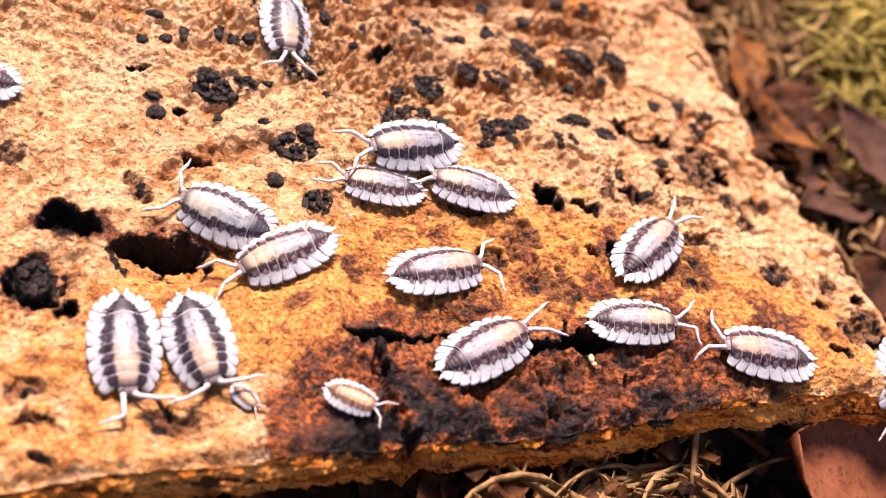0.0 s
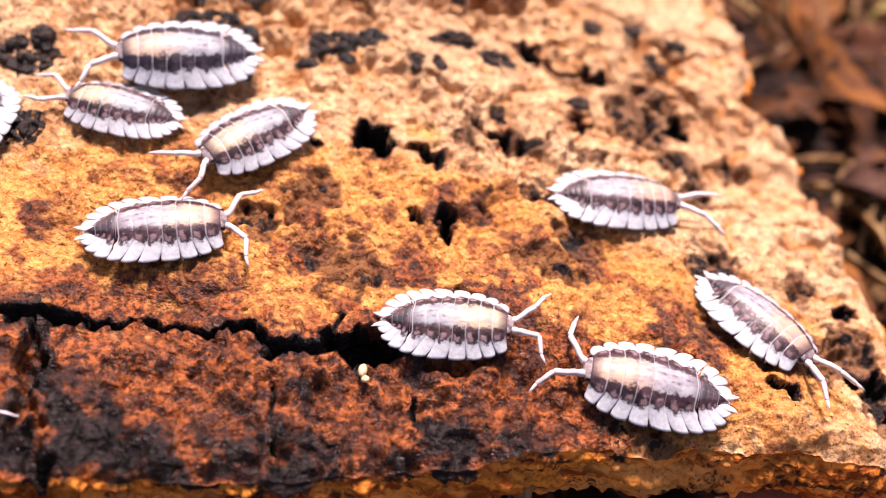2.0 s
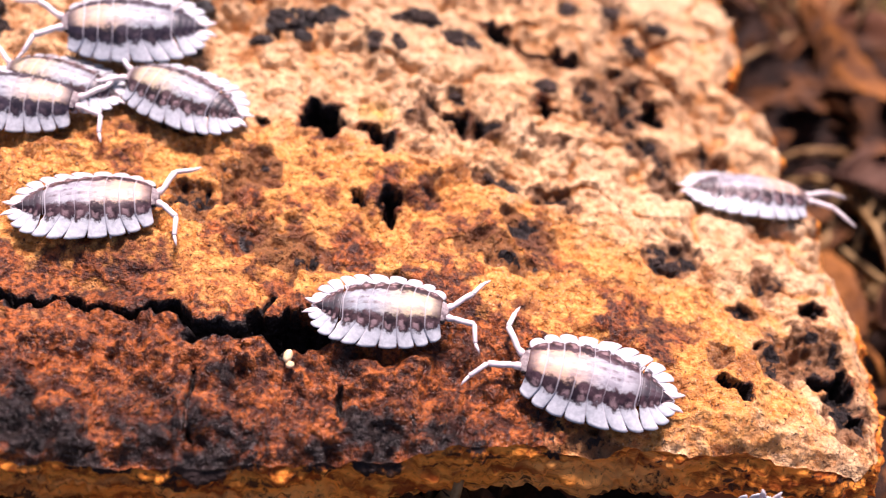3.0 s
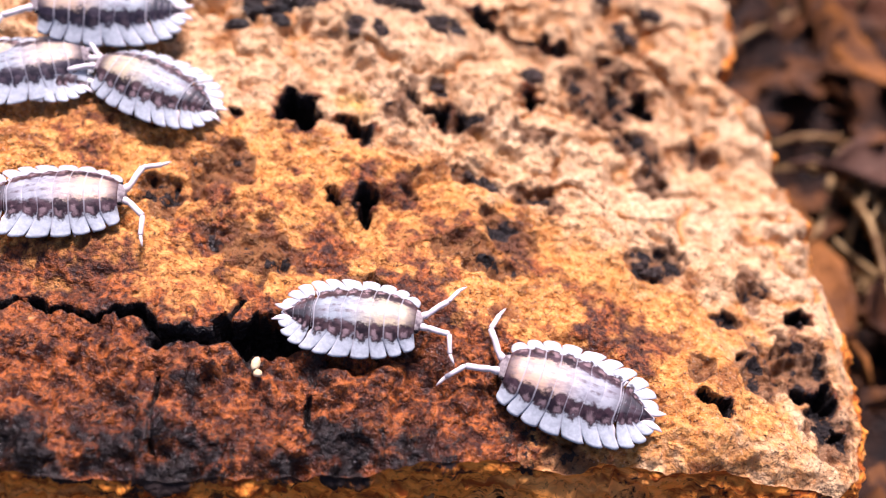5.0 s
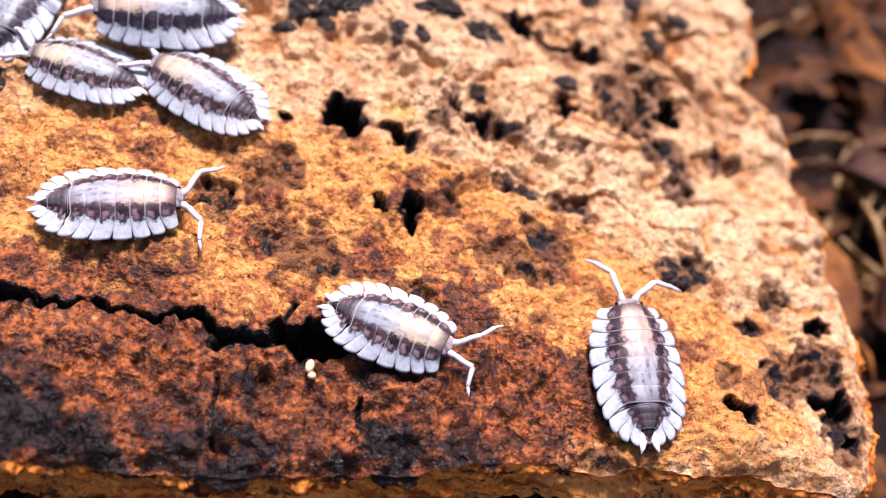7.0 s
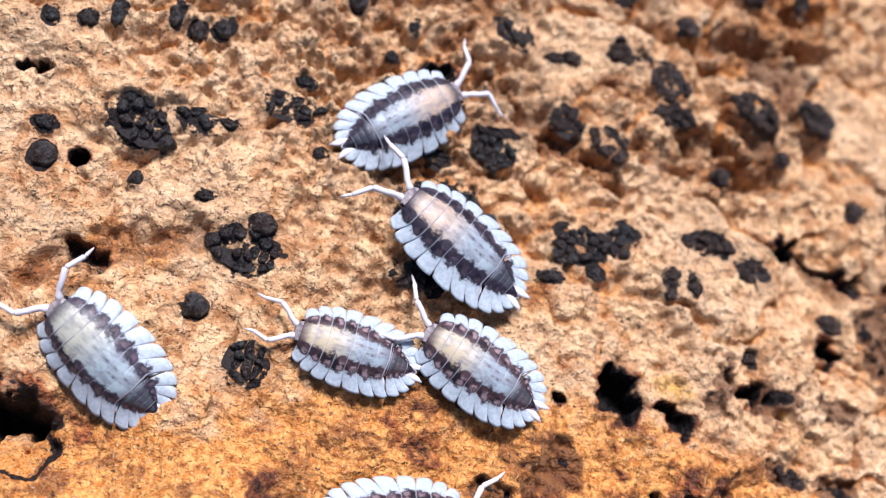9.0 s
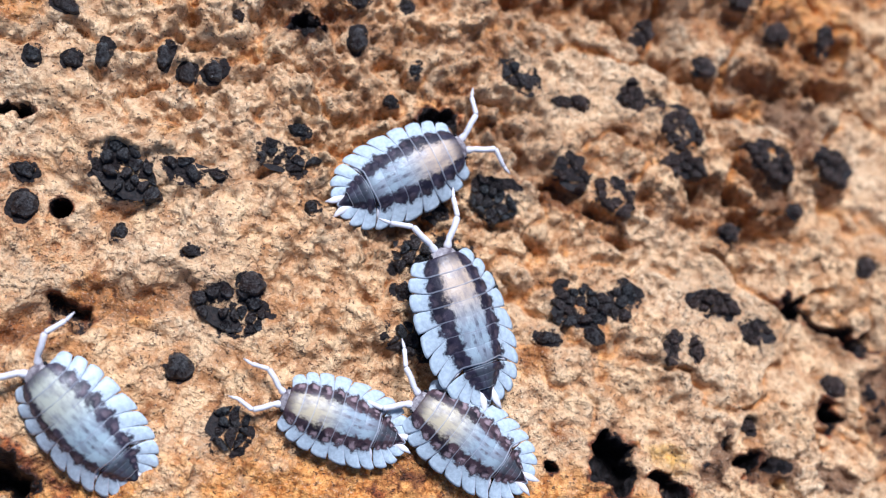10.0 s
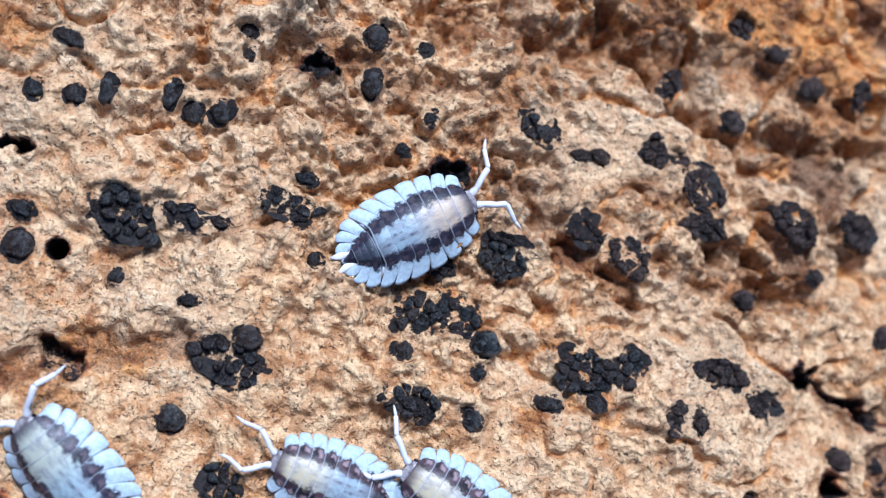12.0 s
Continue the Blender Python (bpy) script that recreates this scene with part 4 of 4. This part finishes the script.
def woodlouse_body(shell):
    """The parts that all woodlice of one colour share, under an empty at the middle of the belly."""
    root = new("woodlouse")
    part("body", ellipsoid((0.7, 0, 1.1), (6.0, 2.4, 0.8)), LIMB, root)
    head = part("head", ellipsoid((7.15, 0, 1.5), (1.05, 1.6, 0.85)), FACE, root, "small grey head")
    for side in (1, -1):
        part("eye", ellipsoid((7.5, 1.4 * side, 1.75), (0.28, 0.2, 0.26), 10), EYE_MAT, head, "black eye")
    for i in range(7):
        part("back_plate", plate(7.3 - 1.6 * i, 1.6, INNER[i], HIGH[i], (LOBES[i], LOBES[i + 1]), after=(INNER[i + 1], HIGH[i + 1])), shell, root)
    for i in range(2):
        part("tail_plate", plate(-3.85 - 0.42 * i, 0.42, 2.12 - 0.14 * i, 2.25 - 0.10 * i, after=(1.98 - 0.14 * i, 2.15 - 0.10 * i)), shell, root)
    for i in range(3):
        part("tail_plate", plate(-4.5 - 0.66 * i, 0.72, 2.0 - 0.36 * i, 2.06 - 0.28 * i, (128 + 15.8 * i, 144.5 + 15.8 * i), after=(1.64 - 0.36 * i, 1.78 - 0.28 * i), sharp=0.35 + 0.15 * i), shell, root)
    part("telson", plate(-6.1, 2.0, 0.95, 1.2, None, 0.0, 0.8, after=(0.85, 0.4)), shell, root, "pointed tail tip")
    for side in (1, -1):
        bm = bmesh.new()
        tube(bm, [(-0.0068, 0.0005 * side, 0.0007), (-0.0080, 0.0007 * side, 0.0006), (-0.0085, 0.0008 * side, 0.0006), (-0.0091, 0.0010 * side, 0.0005)], [0.0004, 0.00042, 0.00030, 0.00006], 8, 0.5)
        part("uropod", bm, LIMB, root, "white pointed tail limb")
    for i in range(7):
        for side in (1, -1):
            x = 5.6 - 1.55 * i
            lean = (3 - i) * 0.22
            reach = (0.72, 0.92, 1.0, 1.0, 1.0, 0.97, 0.9)[i]
            bm = bmesh.new()
            tube(bm, [(x * MM, 1.6 * side * MM, 1.0 * MM), ((x + lean) * MM, 3.0 * reach * side * MM, 1.1 * MM), ((x + 1.5 * lean) * MM, (3.6 + 0.12 * (i % 3)) * reach * side * MM, 0.4 * MM), ((x + 1.8 * lean) * MM, (3.9 + 0.25 * (i % 3)) * reach * side * MM, -0.1 * MM)], [0.00030, 0.00026, 0.00020, 0.00008], 6)
            part("leg", bm, LIMB, root)
    return root


def antennae(root, angles):
    """Two feelers with elbows; angles in degrees outward from straight ahead: stalk, arm and, if given, whip, left then right."""
    for side, (stalk, arm, *rest) in zip((1, -1), angles):
        a, b = radians(stalk) * side, radians(arm) * side
        w = radians(rest[0]) * side if rest else 0.6 * b + 0.4 * a
        p0 = Vector((7.75, 0.6 * side, 1.5))
        p1 = p0 + 1.1 * Vector((math.cos(a * 0.7), math.sin(a * 0.7), 0.2))
        p2 = p1 + 2.5 * Vector((math.cos(a), math.sin(a), 0.12))
        p3 = p2 + 2.2 * Vector((math.cos(b), math.sin(b), -0.30))
        p4 = p3 + 1.2 * Vector((math.cos(w), math.sin(w), -0.28))
        bm = bmesh.new()
        mid = p1.lerp(p2, 0.5) + Vector((0.0, 0.08 * side, 0.06))
        tube(bm, [q * MM for q in (p0, p0.lerp(p1, 0.5), p1, p1.lerp(p2, 0.08), mid, p1.lerp(p2, 0.92), p2)], [0.00040, 0.00046, 0.00030, 0.00037, 0.00034, 0.00036, 0.00026], 8)
        stem = part("antenna", bm, LIMB, root, "jointed white feeler")
        bm = bmesh.new()
        tube(bm, [q * MM for q in (p2, p2.lerp(p3, 0.1), p2.lerp(p3, 0.6), p2.lerp(p3, 0.94), p3)], [0.00022, 0.00030, 0.00027, 0.00028, 0.00018], 8)
        part("antenna_arm", bm, LIMB, stem)
        bm = bmesh.new()
        tube(bm, [q * MM for q in (p3, p3.lerp(p4, 0.12), p3.lerp(p4, 0.55), p4)], [0.00015, 0.00021, 0.00017, 0.00005], 8)
        part("flagellum", bm, LIMB, stem)


OVAL = [(r * math.cos(t), r * math.sin(t)) for r in (0.0, 0.45, 0.75, 1.0) for t in np.linspace(0, 2 * math.pi, 15)[:-1]]


def seat(x, y, heading, lift=0.0, length=18.0):
    """The pose of a woodlouse that stands on the bark at x, y (millimetres), facing heading (degrees), its belly clear of the lumps."""
    d = 5.0
    h = lambda px, py: float(lie(np.array(px), np.array(py)))
    normal = Vector((h(x - d, y) - h(x + d, y), h(x, y - d) - h(x, y + d), 2 * d)).normalized()
    z = max(h(x, y), (h(x + d, y) + h(x - d, y) + h(x, y + d) + h(x, y - d)) / 4) + 0.8 + lift
    ahead = Vector((math.cos(radians(heading)), math.sin(radians(heading)), 0))
    left = normal.cross(ahead).normalized()
    ahead = left.cross(normal)
    k = length / 18.0
    px = np.array([x + k * (8.2 * u * ahead.x + 4.6 * v * left.x) for u, v in OVAL])
    py = np.array([y + k * (8.2 * u * ahead.y + 4.6 * v * left.y) for u, v in OVAL])
    pz = np.array([z + k * (8.2 * u * ahead.z + 4.6 * v * left.z) for u, v in OVAL])
    proud = relief(px, py)[0] - pz
    z += min(1.6, max(0.0, float(np.percentile(proud, 94)) - 0.35 * k))
    return Matrix(((ahead.x, left.x, normal.x, x * MM), (ahead.y, left.y, normal.y, y * MM), (ahead.z, left.z, normal.z, z * MM), (0, 0, 0, 1)))


BODIES = {key: woodlouse_body(shell) for key, shell in SHELLS.items()}
used = set()


def woodlouse(colour, length, feelers, where, label):
    """A woodlouse of that length in millimetres."""
    proto = BODIES[colour]
    if colour in used:
        ob = copy_thing(proto, where)
        for child in list(ob.children):
            if child.name.startswith("antenna"):
                for sub in list(child.children):
                    bpy.data.objects.remove(sub)
                bpy.data.objects.remove(child)
    else:
        ob = proto
        used.add(colour)
    ob.matrix_world = where
    antennae(ob, feelers)
    ob.scale = [length / 17.1] * 3
    return tagged(ob, label, "woodlouse", "woodlice on the bark")


OPEN, BENT, SPREAD = ((28, 55), (28, 20)), ((48, 10), (30, 52)), ((35, 72, 50), (25, 85, 68))
walker = woodlouse("black", 18.5, SPREAD, seat(4, 187, -82), "white-skirted woodlouse with dark bands walking over the bark")
climber = woodlouse("black", 20.0, ((30, 60), (40, 15)), seat(31.5, 158.5, 200, 0.6), "large woodlouse with black bands beside two others")
resting = woodlouse("spotted", 16.2, ((35, -20), (40, 0)), seat(26, 148.3, 180), "small woodlouse half hidden under a larger one")
turning = woodlouse("spotted", 17.6, BENT, seat(43.2, 151, 173, 0.9), "mottled woodlouse with its head over another's tail")
still_left = woodlouse("pale", 18.8, ((60, 20), (60, 100)), seat(-0.8, 137.5, 160), "pale-backed woodlouse resting on tan bark")
wanderer = woodlouse("spotted", 18.8, ((20, 40), (45, 10)), seat(9.9, 129.5, -152), "mottled woodlouse beside a deep bark hollow")
grazer = woodlouse("violet", 18.6, ((62, 25), (55, 95)), seat(36.2, 130.6, 19), "orange-backed woodlouse resting on rust bark")
pair_a = woodlouse("black", 20.0, ((75, 100, 60), (0, 80, 85)), seat(-14.2, 108.9, -77), "woodlouse with black bands close beside another")
pair_b = woodlouse("black", 19.0, ((75, 95, 80), (75, 100, 100)), seat(-2.5, 111.0, -67), "woodlouse with black bands and an orange front")
youngster = woodlouse("young", 9.5, ((40, 20), (40, 70)), seat(22.6, 102.8, -22), "small young yellow brown woodlouse on blackened bark")
hatchling = woodlouse("young", 5.6, ((40, 20), (40, 20)), seat(5.8, 101.8, -40), "tiny pale young woodlouse on tan bark")
runner = woodlouse("violet", 18.8, ((12, 20), (35, 40)), seat(45, 115.7, 34), "orange-backed woodlouse walking across the bark")
leader = woodlouse("violet", 18.8, ((15, 25), (25, 35)), seat(78, 144, 52), "woodlouse with violet bands walking to the bark edge")
facing = woodlouse("spotted", 17.2, ((40, 62, 45), (15, 82, 60)), seat(73.8, 126.3, 5), "mottled grey woodlouse face to face with another")
pivoting = woodlouse("violet", 19.5, ((15, 45, 60), (55, 100, 108)), seat(100.6, 124.7, 179), "white-skirted woodlouse face to face with another")
edge_climber = woodlouse("black", 17.0, OPEN, seat(128, 130, -60), "woodlouse climbing down the broken bark edge")
back_one = woodlouse("violet", 17.0, OPEN, seat(-48.5, 155.5, 183), "woodlouse with white skirt on pale bark")
cam.data.dof.focus_object = facing


# ---- movement ----
def motions():
    def on_bark(thing, rows, lift=0.0, then=()):
        walk(thing, [(t, seat(x, y, heading, lift)) for t, x, y, heading in rows] + list(then))

    on_bark(walker, [(0, 4, 186.5, -80), (0.5, 9, 170.5, -66), (1.0, 11.9, 154.6, -80), (1.2, 13.6, 149, -90), (1.4, 11.6, 144.8, -112), (1.6, 8.4, 141.5, -132), (1.85, 7.4, 141.4, -110), (2.1, 8.4, 142.4, -60), (2.3, 10.6, 143.6, -12), (2.5, 15.2, 144.6, 8), (3.0, 20.8, 143.6, 10), (4.0, 23, 145, 22), (5.0, 24.8, 147.6, 32), (5.5, 24.8, 148.4, 36), (6.0, 21.0, 148.6, 56), (6.3, 18.4, 149.4, 74), (6.6, 16.4, 150.6, 92), (7.0, 13.5, 155, 88), (7.3, 13.6, 161, 76), (7.5, 15.4, 165.1, 67), (7.7, 17.6, 168.0, 62), (8.4, 20.5, 175, 52), (9.3, 22.6, 179.6, 47), (10.0, 22.7, 178.6, 47), (12.0, 22.7, 178.6, 49)])
    on_bark(climber, [(0, 31.3, 158.3, 200), (7.0, 32.5, 159.6, 199), (7.7, 32.6, 159.8, 198), (8.1, 31.5, 161.5, 188), (8.6, 33, 164.5, 168), (9.3, 34.4, 164.5, 152), (10.0, 35.5, 163.3, 129), (10.5, 39.7, 161.2, 108), (10.65, 39.7, 159.3, 90), (10.8, 39.2, 157.2, 69), (11.0, 39.4, 155.8, 38), (11.1, 40.2, 154.8, 20), (11.2, 43.5, 151.0, -12), (11.3, 47, 145.5, -38), (11.4, 50.5, 140.5, -50), (12.0, 56, 136, -55)], 1.4)
    on_bark(turning, [(0, 43.2, 151.1, 173), (0.5, 43.1, 150.9, 179), (1.0, 43.7, 151.0, 187), (1.5, 44.5, 149.8, 211), (2.0, 44.2, 148.6, 229), (2.2, 44.0, 148.8, 224), (2.4, 43.0, 149.6, 196), (2.6, 42.4, 150.2, 182), (3.0, 41.8, 150.3, 171), (5.0, 42.0, 150.1, 171), (6.0, 41.8, 150.0, 166), (7.5, 41.5, 150.2, 165), (9.3, 41.0, 151.0, 163), (12.0, 40.7, 150.8, 165)], 0.6)
    on_bark(still_left, [(0, -1.1, 136.9, 163), (3.0, -0.9, 137.5, 157), (9.3, -0.7, 138.8, 150), (12.0, -0.6, 138.6, 150)])
    on_bark(wanderer, [(0, 9.9, 129.5, -151), (0.5, 6.2, 129.8, -154), (1.0, -2.8, 124.0, -158), (1.5, -10, 119.5, -150), (3.5, -14, 122, -60), (5.5, -2, 122.5, -40), (7.3, 4.6, 119.4, -62), (7.7, 5.6, 118.4, -66), (9.3, 8.0, 113.6, -60), (12.0, 8.5, 113.0, -58)])
    on_bark(facing, [(0, 73.4, 126.6, 2), (2.0, 74.1, 126.2, 5), (6.0, 74.3, 126.0, 7), (6.5, 74.2, 125.8, 2), (7.0, 73.0, 125.5, -9), (7.5, 72.4, 126.0, -10), (12.0, 72.4, 126.0, -10)])
    on_bark(pivoting, [(0, 100.5, 125.0, 178), (3.0, 100.7, 124.5, 180), (5.0, 101.0, 124.9, 176), (5.7, 101.8, 125.3, 168), (6.0, 102.4, 125.8, 161), (6.25, 103.2, 127.0, 146), (6.5, 103.8, 128.1, 131), (7.0, 103.4, 129.6, 109), (7.5, 102.7, 129.6, 88), (8.2, 102.4, 130.5, 84), (12.0, 102.4, 133.0, 84)])
    over_right = [(3.1, pose(0.1235, 0.1670, -0.0080, 0, 22, 4)), (3.2, pose(0.1290, 0.1680, -0.0105, 0, 50, 0)), (3.45, pose(0.1365, 0.1690, -0.0200, 0, 82, -4)), (4.0, pose(0.1400, 0.1690, -0.0340, 0, 70, -8)), (4.3, pose(0.1400, 0.1680, -0.0390, 0, 30, -60)), (4.6, pose(0.1340, 0.1660, -0.0405, 0, 5, -125)), (4.8, pose(0.1240, 0.1620, -0.0405, 0, 0, -160)), (5.5, pose(0.120, 0.160, -0.0405, 0, 0, -165)), (12.0, pose(0.128, 0.160, -0.0405, 0, 0, -150))]
    on_bark(runner, [(0, 45.1, 115.7, 34), (0.25, 49.0, 122.8, 42), (0.5, 54.0, 130.8, 47), (1.0, 62.4, 141.9, 53), (1.25, 64.5, 143.8, 44), (1.5, 68.7, 144.4, 25), (1.75, 80, 148.8, 14), (2.0, 93.6, 153.8, 12), (2.5, 100.3, 157.2, 29), (2.75, 107.5, 161.6, 23), (3.0, 118.0, 165.5, 13)], 0, over_right)
    over_front = [(2.5, pose(0.1188, 0.1245, 0.0012, 0, 8, -80)), (2.6, pose(0.1190, 0.1205, -0.0010, 0, 34, -84)), (2.7, pose(0.1195, 0.1175, -0.0050, 0, 64, -84)), (2.8, pose(0.1205, 0.1165, -0.0090, 0, 78, -84)), (3.0, pose(0.1225, 0.1165, -0.0115, 0, 82, -84)), (3.2, pose(0.1225, 0.1160, -0.0140, 0, 82, -88)), (4.0, pose(0.112, 0.1080, -0.0370, 0, 20, -100)), (4.6, pose(0.110, 0.096, -0.0400, 0, 0, -110)), (12.0, pose(0.104, 0.080, -0.0400, 0, 0, -110))]
    on_bark(leader, [(0, 78.0, 144.0, 52), (0.5, 80.6, 148.3, 48), (1.0, 86.3, 151.7, 26), (1.25, 92, 153.8, 16), (1.5, 98.7, 154.0, 9), (1.7, 105.5, 149.5, -22), (2.0, 113.5, 139.2, -42), (2.25, 117.0, 131.0, -62)], 0, over_front)
    walk(edge_climber, [(0, pose(0.1300, 0.1275, -0.0030, 0, 24, -96)), (0.3, pose(0.1330, 0.1230, -0.0060, 25, 40, -122)), (0.5, pose(0.1350, 0.1210, -0.0080, 50, 26, -146)), (1.0, pose(0.1275, 0.1185, -0.0125, 58, 22, -152)), (1.5, pose(0.1190, 0.1160, -0.0190, 64, 24, -158)), (2.1, pose(0.1080, 0.1120, -0.0300, 60, 40, -165)), (3.0, pose(0.112, 0.1050, -0.0380, 0, 0, -150)), (12.0, pose(0.116, 0.098, -0.0380, 0, 0, -120))])


motions()
